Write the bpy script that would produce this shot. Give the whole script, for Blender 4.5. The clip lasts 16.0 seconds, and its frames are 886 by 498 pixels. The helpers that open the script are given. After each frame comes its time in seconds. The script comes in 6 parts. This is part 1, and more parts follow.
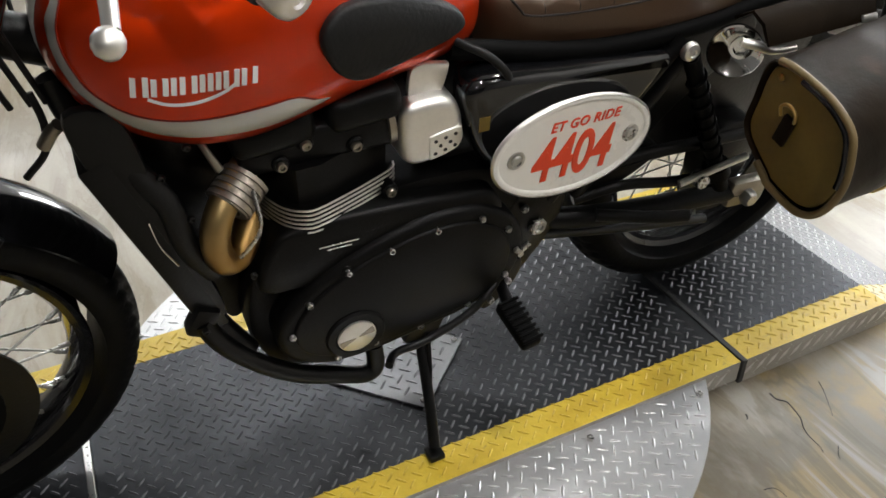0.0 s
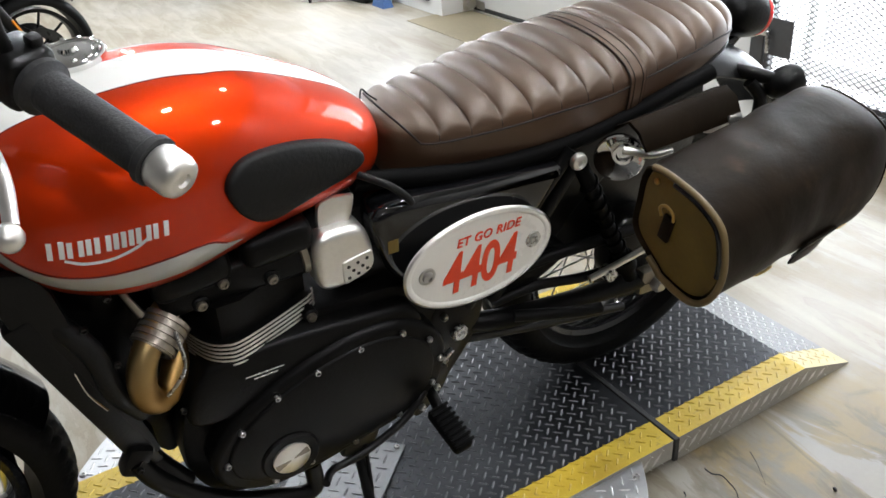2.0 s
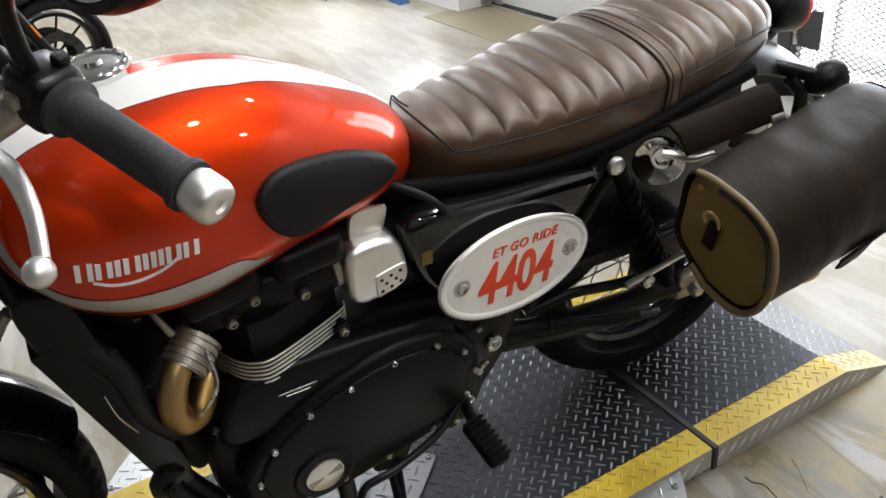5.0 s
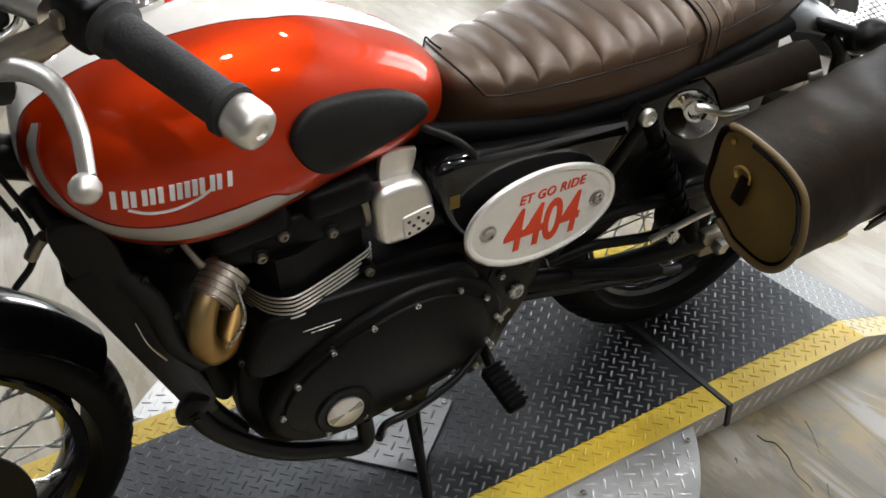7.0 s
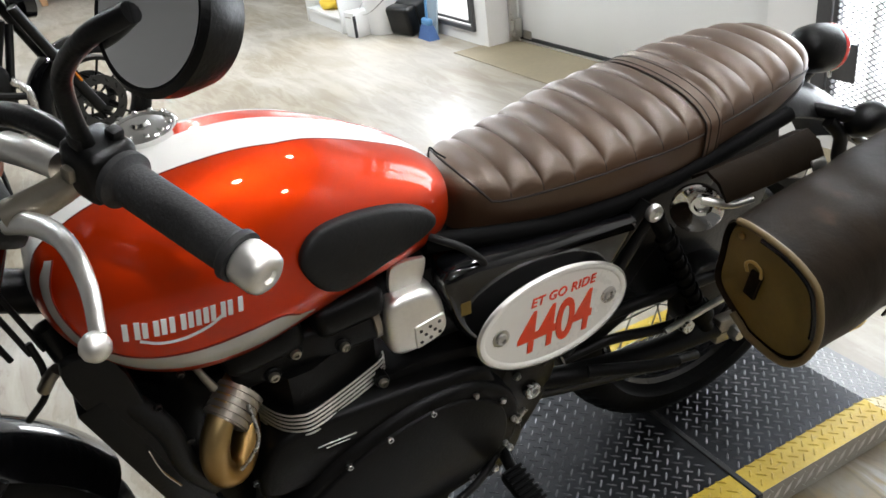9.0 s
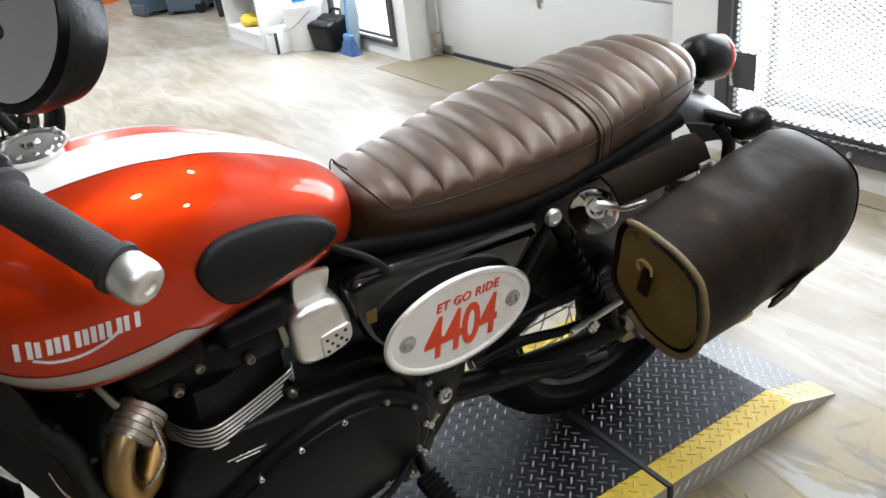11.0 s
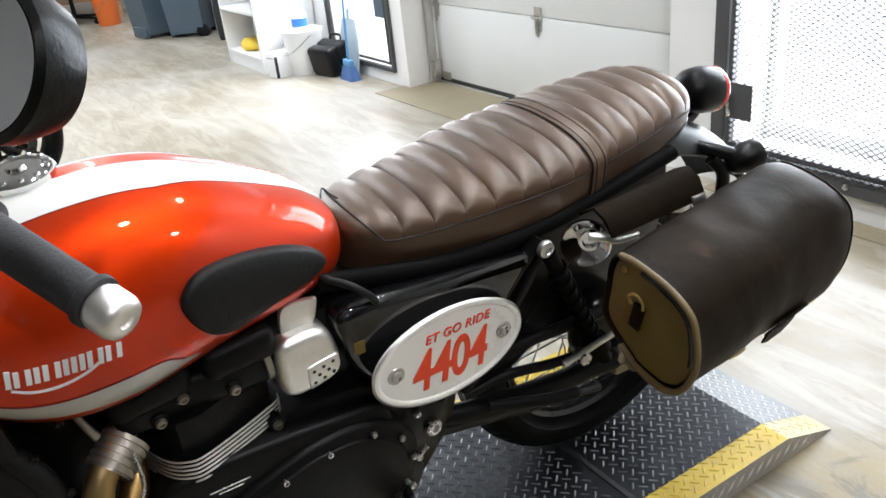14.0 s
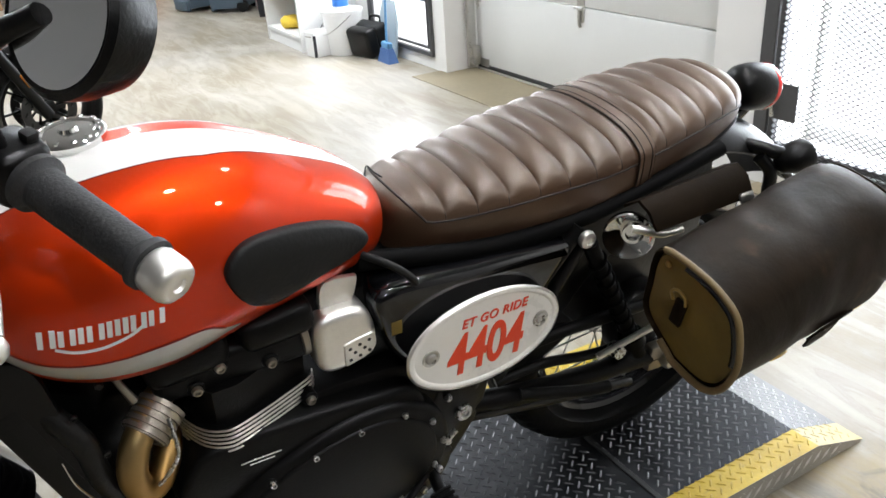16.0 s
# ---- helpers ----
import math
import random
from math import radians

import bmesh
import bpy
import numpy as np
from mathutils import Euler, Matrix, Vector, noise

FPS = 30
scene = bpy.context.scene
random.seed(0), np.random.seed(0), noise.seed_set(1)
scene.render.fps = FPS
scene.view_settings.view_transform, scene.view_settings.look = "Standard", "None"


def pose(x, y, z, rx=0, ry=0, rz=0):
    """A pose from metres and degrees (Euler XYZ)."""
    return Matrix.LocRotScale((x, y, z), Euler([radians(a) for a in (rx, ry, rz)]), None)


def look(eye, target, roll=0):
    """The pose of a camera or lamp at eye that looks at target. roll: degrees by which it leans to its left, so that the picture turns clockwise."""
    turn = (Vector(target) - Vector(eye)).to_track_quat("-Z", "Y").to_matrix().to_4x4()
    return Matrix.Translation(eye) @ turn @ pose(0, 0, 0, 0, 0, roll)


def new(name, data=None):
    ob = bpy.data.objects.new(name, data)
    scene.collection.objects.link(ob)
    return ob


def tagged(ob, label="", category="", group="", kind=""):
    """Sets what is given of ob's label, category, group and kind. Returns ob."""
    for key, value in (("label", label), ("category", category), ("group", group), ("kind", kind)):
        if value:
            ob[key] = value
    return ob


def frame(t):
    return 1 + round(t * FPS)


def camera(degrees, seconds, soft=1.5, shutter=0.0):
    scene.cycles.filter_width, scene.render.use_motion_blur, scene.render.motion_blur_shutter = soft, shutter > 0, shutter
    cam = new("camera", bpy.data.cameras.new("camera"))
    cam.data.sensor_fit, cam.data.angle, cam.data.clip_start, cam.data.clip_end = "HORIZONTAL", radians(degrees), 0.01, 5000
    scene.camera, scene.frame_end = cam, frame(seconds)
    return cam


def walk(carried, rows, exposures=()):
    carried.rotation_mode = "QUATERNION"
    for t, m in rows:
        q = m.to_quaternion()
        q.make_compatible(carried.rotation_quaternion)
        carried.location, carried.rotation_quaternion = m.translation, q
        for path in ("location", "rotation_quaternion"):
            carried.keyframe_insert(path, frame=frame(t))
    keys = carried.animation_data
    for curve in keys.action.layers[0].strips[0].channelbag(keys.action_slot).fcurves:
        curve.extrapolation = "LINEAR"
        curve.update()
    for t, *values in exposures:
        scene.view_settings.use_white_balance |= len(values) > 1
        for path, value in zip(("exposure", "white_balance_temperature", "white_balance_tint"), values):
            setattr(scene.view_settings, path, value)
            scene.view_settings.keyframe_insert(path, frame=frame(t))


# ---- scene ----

cam = camera(58.2, 16.0, soft=1.6)
PATH = [
    (0, (0.129, 0.013, 1.125), (0.803, 1.489, -0.043), -1.5),
    (0.5, (0.162, -0.026, 1.156), (0.956, 1.453, 0.067), -3.7),
    (1, (0.175, -0.053, 1.188), (1.025, 1.466, 0.204), -6.5),
    (1.5, (0.175, -0.051, 1.184), (1.003, 1.456, 0.162), -5.6),
    (2, (0.171, -0.049, 1.189), (0.996, 1.485, 0.204), -4.8),
    (2.5, (0.17, -0.031, 1.185), (0.978, 1.494, 0.175), -4.9),
    (3, (0.183, -0.022, 1.176), (1.022, 1.453, 0.118), -4.8),
    (3.5, (0.192, -0.024, 1.174), (1.056, 1.455, 0.141), -6.0),
    (4, (0.183, -0.005, 1.176), (1.019, 1.51, 0.173), -6.4),
    (4.2, (0.174, 0.009, 1.18), (0.968, 1.556, 0.191), -6.4),
    (6.3, (0.167, -0.015, 1.2), (0.943, 1.52, 0.18), -5.9),
    (6.5, (0.163, -0.012, 1.193), (0.935, 1.503, 0.14), -5.2),
    (7, (0.15, -0.002, 1.183), (0.867, 1.518, 0.099), -4.8),
    (7.5, (0.148, 0.011, 1.18), (0.858, 1.551, 0.119), -4.4),
    (8, (0.148, 0.03, 1.191), (0.828, 1.604, 0.162), -6.5),
    (8.4, (0.153, 0.034, 1.208), (0.856, 1.626, 0.223), -7.1),
    (8.5, (0.154, 0.031, 1.212), (0.872, 1.626, 0.242), -6.5),
    (8.7, (0.16, 0.024, 1.222), (0.888, 1.637, 0.29), -7.2),
    (10.8, (0.187, -0.021, 1.22), (1.048, 1.542, 0.316), -7.0),
    (11, (0.194, -0.028, 1.22), (1.087, 1.513, 0.31), -7.2),
    (11.5, (0.218, -0.05, 1.222), (1.244, 1.424, 0.342), -8.7),
    (12, (0.236, -0.08, 1.222), (1.397, 1.3, 0.356), -8.0),
    (12.5, (0.236, -0.078, 1.221), (1.359, 1.331, 0.352), -6.1),
    (13, (0.246, -0.064, 1.216), (1.304, 1.394, 0.346), -6.5),
    (13.5, (0.227, -0.038, 1.215), (1.194, 1.476, 0.334), -6.6),
    (14, (0.211, -0.023, 1.223), (1.127, 1.535, 0.366), -6.3),
    (14.5, (0.214, -0.02, 1.219), (1.125, 1.531, 0.344), -6.5),
    (15, (0.218, -0.023, 1.215), (1.146, 1.517, 0.339), -6.7),
    (15.5, (0.211, -0.019, 1.21), (1.12, 1.523, 0.319), -5.8),
    (16, (0.193, -0.006, 1.216), (1.048, 1.574, 0.336), -4.1),
]
walk(cam, [(t, look(eye, target, roll)) for t, eye, target, roll in PATH],
     [(0, -0.02, 6500, 10), (1.5, -0.01, 6200, 10), (4.2, -0.03, 6200, 10), (7, -0.16, 6450, 10), (8.7, -0.09, 6300, 10), (11, 0.10, 6100, 10), (12, 0.21, 5950, 10), (13, 0.20, 6000, 10), (14, 0.13, 6100, 10), (16, 0.08, 6200, 10)])

# ---------------------------------------------------------------- world and light
world = bpy.data.worlds.new("world")
scene.world = world
world.use_nodes = True
wn = world.node_tree.nodes
sky = wn.new("ShaderNodeTexSky")
sky.sky_type = "NISHITA"
sky.sun_disc = False
sky.sun_elevation, sky.sun_rotation = radians(48), radians(75)
wn["Background"].inputs["Strength"].default_value = 0.12
world.node_tree.links.new(sky.outputs[0], wn["Background"].inputs["Color"])
sun = new("sun", bpy.data.lights.new("sun", "SUN"))
sun.data.energy, sun.data.angle, sun.data.color = 2.5, radians(0.5), (1, 0.95, 0.88)
sun.matrix_world = look((6, -2, 8), (3.6, 1, 0))
scene.view_settings.exposure = 0.0

WALL_X = 2.66          # inner face of the wall with the gate, the door and the window
DOOR_X = 2.88          # face of the sectional door, set back in its opening
ROOM_W, ROOM_S, ROOM_N, CEIL = -3.4, -5.6, 11.2, 3.1


def area_lamp(name, m, sx, sy, watts, colour, shape="RECTANGLE", spread=180):
    lamp = new(name, bpy.data.lights.new(name, "AREA"))
    lamp.data.shape, lamp.data.size, lamp.data.size_y = shape, sx, sy
    lamp.data.energy, lamp.data.color, lamp.data.spread = watts, colour, radians(spread)
    lamp.matrix_world = m
    return lamp


# daylight in the openings
area_lamp("gate_daylight", pose(WALL_X + 0.42, 1.38, 1.20, 0, 90, 0), 1.9, 1.05, 100, (0.92, 0.97, 1))
area_lamp("window_daylight", pose(WALL_X + 0.04, 4.92, 1.33, 0, 90, 0), 1.1, 0.80, 70, (0.97, 0.99, 1))
# ceiling lamps: three from tank highlights, the rest added unseen for fill light
LAMPS = [(0.93, 0.34, 29), (1.95, -0.80, 24), (0.2, -1.9, 38), (1.90, 1.30, 22), (1.0, 3.2, 27), (0.9, 5.0, 46), (-1.2, 4.4, 42), (1.2, 6.6, 60), (-0.6, 7.8, 54), (1.4, 9.2, 50)]
for lx, ly, watts in LAMPS:
    area_lamp("ceiling_lamp_light", pose(lx, ly, CEIL - 0.035), 0.13, 0.13, watts, (1, 0.985, 0.965) if ly < 3 else (0.95, 0.985, 1), "DISK")


# ---------------------------------------------------------------- materials
class S:
    """A socket of a node tree with arithmetic."""
    tree = None

    def __init__(self, socket):
        self.s = socket

    @staticmethod
    def op(kind, *args):
        n = S.tree.nodes.new("ShaderNodeMath")
        n.operation = kind
        for i, a in enumerate(args):
            if isinstance(a, S):
                S.tree.links.new(a.s, n.inputs[i])
            else:
                n.inputs[i].default_value = a
        return S(n.outputs[0])

    def __add__(self, o): return S.op("ADD", self, o)
    def __radd__(self, o): return S.op("ADD", o, self)
    def __sub__(self, o): return S.op("SUBTRACT", self, o)
    def __rsub__(self, o): return S.op("SUBTRACT", o, self)
    def __mul__(self, o): return S.op("MULTIPLY", self, o)
    def __rmul__(self, o): return S.op("MULTIPLY", o, self)
    def __truediv__(self, o): return S.op("DIVIDE", self, o)
    def __pow__(self, o): return S.op("POWER", self, o)
    def abs(self): return S.op("ABSOLUTE", self)
    def max(self, o): return S.op("MAXIMUM", self, o)
    def min(self, o): return S.op("MINIMUM", self, o)

    def step(self, a, b):
        """0 below a, 1 above b, smooth between."""
        n = S.tree.nodes.new("ShaderNodeMapRange")
        n.interpolation_type = "SMOOTHSTEP"
        S.tree.links.new(self.s, n.inputs[0])
        for i, v in enumerate((a, b, 0.0, 1.0)):
            n.inputs[i + 1].default_value = v
        return S(n.outputs[0])


def coords(scale=(1, 1, 1), turn=0.0):
    c = S.tree.nodes.new("ShaderNodeTexCoord")
    m = S.tree.nodes.new("ShaderNodeMapping")
    m.inputs["Scale"].default_value = scale
    m.inputs["Rotation"].default_value = (0, 0, turn)
    S.tree.links.new(c.outputs["Object"], m.inputs[0])
    return m.outputs[0]


def noise_tex(scale, detail=4.0, rough=0.55, at=None, stretch=(1, 1, 1), turn=0.0, distort=0.0):
    n = S.tree.nodes.new("ShaderNodeTexNoise")
    n.inputs["Scale"].default_value, n.inputs["Detail"].default_value = scale, detail
    n.inputs["Roughness"].default_value = rough
    n.inputs["Distortion"].default_value = distort
    S.tree.links.new(at or coords(stretch, turn), n.inputs["Vector"])
    return S(n.outputs[0])


def mix(fac, a, b):
    n = S.tree.nodes.new("ShaderNodeMix")
    n.data_type = "RGBA"
    for sock, v in ((n.inputs[0], fac), (n.inputs[6], a), (n.inputs[7], b)):
        if isinstance(v, S):
            S.tree.links.new(v.s, sock)
        elif isinstance(v, tuple):
            sock.default_value = (*v, 1)
        else:
            sock.default_value = v
    return S(n.outputs[2])


def material(name, colour, rough=0.5, metal=0.0, vary=0.12, grain=60.0, bump=0.05, coat=0.0, mottle=3.0, build=None, spec=0.5, coat_rough=0.015):
    """A surface with variation at two scales, uneven gloss and fine relief; build() may return the colour and further inputs."""
    m = bpy.data.materials.new(name)
    m.use_nodes = True
    S.tree = m.node_tree
    b = m.node_tree.nodes["Principled BSDF"]
    link = m.node_tree.links.new
    fine, broad = noise_tex(grain), noise_tex(mottle, 3.0)
    tone = 1.0 + ((fine - 0.5) * vary + (broad - 0.5) * vary * 1.5)
    extra = {}
    if build:
        base, extra = build(fine, broad)
    else:
        base = colour
    n = m.node_tree.nodes.new("ShaderNodeMix")
    n.data_type, n.blend_type = "RGBA", "MULTIPLY"
    n.inputs[0].default_value = 1.0
    if isinstance(base, S):
        link(base.s, n.inputs[6])
    else:
        n.inputs[6].default_value = (*base, 1)
    rgb = m.node_tree.nodes.new("ShaderNodeCombineColor")
    for i in range(3):
        link(tone.s, rgb.inputs[i])
    link(rgb.outputs[0], n.inputs[7])
    link(n.outputs[2], b.inputs["Base Color"])
    r = extra.get("rough", rough)
    r = (r + (broad - 0.5) * 0.25 * (rough + 0.1) + (fine - 0.5) * 0.12 * (rough + 0.1)).max(0.02)
    link(r.s, b.inputs["Roughness"])
    mt = extra.get("metal", metal)
    if isinstance(mt, S):
        link(mt.s, b.inputs["Metallic"])
    else:
        b.inputs["Metallic"].default_value = mt
    b.inputs["Coat Weight"].default_value = coat
    b.inputs["Coat Roughness"].default_value = coat_rough
    b.inputs["Specular IOR Level"].default_value = spec
    if bump:
        k = m.node_tree.nodes.new("ShaderNodeBump")
        k.inputs["Strength"].default_value, k.inputs["Distance"].default_value = 1.0, bump * 0.01
        link(extra.get("height", fine).s, k.inputs["Height"])
        link(k.outputs[0], b.inputs["Normal"])
    return m


def xyz():
    c = S.tree.nodes.new("ShaderNodeTexCoord")
    p = S.tree.nodes.new("ShaderNodeSeparateXYZ")
    S.tree.links.new(c.outputs["Object"], p.inputs[0])
    return [S(o) for o in p.outputs]


def tank_paint(fine, broad):
    u, v, w = xyz()
    side = (v - (u - 0.1) * 0.04 - 0.030).abs()
    # white band on each side of the top, narrowing towards the seat
    outer = 0.0835 - (u - 0.375).max(0.0) * 0.21 + (u - 0.45).max(0.0) * 0.05
    white = (side - 0.018).step(-0.0006, 0.0006) * (outer - side).step(-0.0006, 0.0006) * w.step(0.76, 0.762)
    pin = (side - outer).step(-0.0004, 0.0004) * (outer + 0.0022 - side).step(-0.0004, 0.0004) * w.step(0.76, 0.762)
    red = mix(pin, (0.56, 0.034, 0.002), (0.16, 0.008, 0.002))
    return mix(white, red, (0.80, 0.79, 0.76)), {"metal": (1.0 - white) * 0.72}


def floor_wood(fine, broad):
    grain = noise_tex(2.2, 7.0, 0.66, stretch=(5.0, 0.8, 1), distort=0.8)
    cloud = noise_tex(1.3, 5.0, 0.6, stretch=(2.0, 0.7, 1), distort=1.2)
    patch = noise_tex(0.7, 3.0)
    c = mix(grain.step(0.32, 0.70), (0.215, 0.175, 0.115), (0.350, 0.315, 0.250))
    c = mix(cloud.step(0.42, 0.78) * 0.75, c, (0.47, 0.445, 0.39))
    vein = (grain - 0.47).abs().step(0.0, 0.022)
    c = mix((1.0 - vein) * 0.35, c, (0.17, 0.13, 0.085))
    c = mix(patch.step(0.45, 0.65) * 0.4, c, (0.44, 0.43, 0.41))
    x, y, z = xyz()
    worn = noise_tex(4.5, 5.0, 0.62, stretch=(1.5, 0.8, 1), distort=0.8)
    # darker, browner mottled area beside the right-hand ramp
    spot = (((x - 1.18) / 0.62) ** 2 + ((y - 0.42) / 0.46) ** 2 + (worn - 0.5) * 2.2)
    spot = 1.0 - spot.step(0.25, 1.35)
    mottle = mix(worn.step(0.38, 0.62), (0.255, 0.190, 0.085), (0.160, 0.145, 0.118))
    streak = noise_tex(3.2, 5.0, 0.62, stretch=(2.2, 0.7, 1), turn=0.5, distort=0.9)
    mottle = mix(streak.step(0.54, 0.60) * 0.85, mottle, (0.315, 0.300, 0.275))
    mottle = mix((1.0 - (streak - 0.47).abs().step(0.0, 0.06)) * 0.6, mottle, (0.095, 0.075, 0.045))
    c = mix(spot * 0.92, c, mottle)
    return c, {"rough": 0.35 + 0.07 * grain, "height": grain * 0.2 + fine * 0.15}


def leather_brown(fine, broad):
    n = noise_tex(9.0, 4.0)
    c = mix(n.step(0.3, 0.75), (0.042, 0.020, 0.010), (0.072, 0.036, 0.018))
    pores = noise_tex(420.0, 2.0)
    return c, {"height": pores, "rough": 0.40 + 0.07 * n}


def leather_bag(fine, broad):
    n = noise_tex(5.5, 5.0, 0.6, distort=0.6)
    c = mix(n.step(0.35, 0.70), (0.0055, 0.0038, 0.0024), (0.015, 0.0095, 0.0055))
    rub = noise_tex(11.0, 3.0)
    c = mix(rub.step(0.60, 0.80) * 0.6, c, (0.060, 0.034, 0.018))
    return c, {"height": noise_tex(300.0, 2.0) * 0.25 + n * 4.0 + noise_tex(9.0, 2.0) * 3.0, "rough": 0.32 + 0.30 * noise_tex(8.0, 3.0)}


def header_steel(fine, broad):
    u, v, w = xyz()
    n = noise_tex(30.0)
    c = mix((w + (n - 0.5) * 0.04).step(0.49, 0.60), (0.34, 0.20, 0.065), (0.46, 0.33, 0.15))
    return c, {}


def plate_dark(fine, broad):
    u, v, w = xyz()
    smear = noise_tex(4.0, 5.0, 0.6, distort=0.5)
    c = mix(smear.step(0.35, 0.7), (0.021, 0.022, 0.025), (0.052, 0.054, 0.059))
    return c, {"rough": 0.34 + 0.14 * smear}


def plate_bright(fine, broad):
    smear = noise_tex(5.0, 5.0, 0.6)
    return mix(smear.step(0.3, 0.7), (0.44, 0.44, 0.44), (0.58, 0.58, 0.575)), {"rough": 0.36 + 0.16 * smear}


def yellow_paint(fine, broad):
    smear = noise_tex(9.0, 5.0, 0.65)
    scuff = noise_tex(38.0, 5.0, 0.7)
    c = mix(smear.step(0.3, 0.72), (0.51, 0.345, 0.026), (0.64, 0.465, 0.045))
    return mix(scuff.step(0.60, 0.72) * 0.55, c, (0.22, 0.17, 0.07)), {}


RED = material("red_tank_paint", (0.5, 0.04, 0.01), 0.40, 0.0, 0.05, 30, 0.0, coat=0.75, build=tank_paint, spec=0.0)
SEAT = material("brown_leather", (0.07, 0.04, 0.03), 0.44, build=leather_brown, bump=0.03, spec=0.95, coat=0.18, coat_rough=0.33)
SEAT.node_tree.nodes["Principled BSDF"].inputs["Specular Tint"].default_value = (1.0, 0.86, 0.72, 1)
BAG = material("worn_dark_leather", (0.04, 0.03, 0.02), 0.45, build=leather_bag, bump=0.06, vary=0.2, spec=0.075)
BAG.node_tree.nodes["Principled BSDF"].inputs["Specular Tint"].default_value = (0.80, 0.66, 0.50, 1)
TAN = material("olive_tan_leather", (0.150, 0.098, 0.014), 0.5, vary=0.3, grain=120, bump=0.05, mottle=12)
TRIM = material("tan_piping", (0.14, 0.095, 0.035), 0.55, vary=0.2, grain=200, bump=0.05)
BLACK = material("gloss_black_paint", (0.004, 0.004, 0.0045), 0.12, vary=0.1, coat=0.4, bump=0.0, spec=0.4)
SATIN = material("satin_black_enamel", (0.0032, 0.0032, 0.0032), 0.30, vary=0.25, grain=200, bump=0.04, spec=0.22)
ENGINE = material("black_engine_coat", (0.0036, 0.0035, 0.0034), 0.38, vary=0.3, grain=350, bump=0.05, mottle=9, spec=0.13)
RUBBER = material("black_rubber", (0.0042, 0.0042, 0.0042), 0.52, vary=0.25, grain=150, bump=0.08, spec=0.3)
# near-dead black: shade put into the colour of shock, rail, hub and footrest
VOIDBLACK = material("shade_black", (0.0026, 0.0026, 0.0026), 0.6, vary=0.25, grain=200, bump=0.04, spec=0.06)
GRIP = material("grip_rubber", (0.017, 0.017, 0.018), 0.65, vary=0.2, grain=250, bump=0.08)
TYRE = material("tyre_rubber", (0.0042, 0.0042, 0.0042), 0.55, vary=0.3, grain=90, bump=0.08, spec=0.14)
CHROME = material("chrome", (0.75, 0.75, 0.74), 0.10, 1.0, vary=0.05, bump=0.0)
STEEL = material("brushed_steel", (0.56, 0.55, 0.53), 0.28, 1.0, vary=0.15, grain=180, bump=0.02)
ALU = material("satin_aluminium", (0.86, 0.84, 0.80), 0.40, 1.0, vary=0.12, grain=140, bump=0.02)
DULL = material("dull_cast_aluminium", (0.32, 0.29, 0.24), 0.42, 1.0, vary=0.4, grain=60, bump=0.08)
FOIL = material("heat_greyed_foil", (0.40, 0.36, 0.30), 0.36, 0.8, vary=0.5, grain=45, bump=0.35)
DARKSTEEL = material("dark_steel", (0.045, 0.045, 0.045), 0.4, 1.0, vary=0.3, grain=120, bump=0.04)
HEADER = material("heat_tinted_steel", (0.4, 0.2, 0.05), 0.42, 1.0, vary=0.25, grain=40, bump=0.02, build=header_steel)
PLATE = material("dark_diamond_plate", (0.17, 0.17, 0.18), 0.4, 0.75, vary=0.25, grain=80, bump=0.04, build=plate_dark)
BRIGHT = material("bright_diamond_plate", (0.6, 0.6, 0.6), 0.35, 0.85, vary=0.12, grain=90, bump=0.03, build=plate_bright)
# deck treads: worn tops, lightened further to carry their highlights
TREAD = material("worn_highlit_tread", (0.15, 0.15, 0.158), 0.48, 0.8, vary=0.3, grain=60, bump=0.02)
# mid-grey steel of the ramp slopes and the square cover plate
MIDSTEEL = material("mid_grey_steel", (0.17, 0.17, 0.175), 0.42, 0.6, vary=0.3, grain=70, bump=0.04, mottle=8)
# turned-down sides: steel paled so its colour carries the light falling there
SIDE = material("lit_steel_side", (0.36, 0.34, 0.30), 0.45, 0.2, vary=0.35, grain=50, bump=0.06, mottle=9)
# side treads: pale, mostly matt colour painted in place of metal highlights
DASH = material("highlit_tread_edge", (0.72, 0.70, 0.66), 0.3, 0.25, vary=0.15, grain=90, bump=0.02)
# yellow border on the slopes, glare put into its paler colour
YELLOWPALE = material("glare_pale_yellow", (0.50, 0.42, 0.20), 0.42, vary=0.35, grain=45, bump=0.06, mottle=14)
YELLOW = material("yellow_safety_paint", (0.6, 0.4, 0.05), 0.42, vary=0.15, grain=120, bump=0.06, build=yellow_paint)
SILVER = material("silver_paint", (0.42, 0.41, 0.38), 0.38, 0.35, vary=0.06, grain=220, bump=0.0, coat=0.6)
DARKRED = material("dark_red_line", (0.16, 0.010, 0.003), 0.35, vary=0.05, bump=0.0)
THREAD = material("dark_brown_seam", (0.016, 0.009, 0.006), 0.6, vary=0.3, grain=400, bump=0.1)
BADGE = material("cream_enamel", (0.88, 0.86, 0.81), 0.28, vary=0.05, bump=0.02, coat=0.3)
LETTER = material("red_lettering", (0.80, 0.065, 0.018), 0.35, vary=0.08)
WHITEINK = material("white_transfer", (0.80, 0.78, 0.74), 0.3, vary=0.05)
FLOORM = material("wood_look_vinyl", (0.4, 0.33, 0.25), 0.36, build=floor_wood, bump=0.03, vary=0.14, grain=90, spec=0.42)
MAT = material("entry_concrete", (0.27, 0.225, 0.145), 0.6, vary=0.3, grain=40, bump=0.06)
WALLM = material("white_wall_paint", (0.80, 0.79, 0.77), 0.6, vary=0.05, grain=200, bump=0.03)
DOORM = material("white_door_skin", (0.76, 0.76, 0.74), 0.42, vary=0.05, grain=150, bump=0.04)
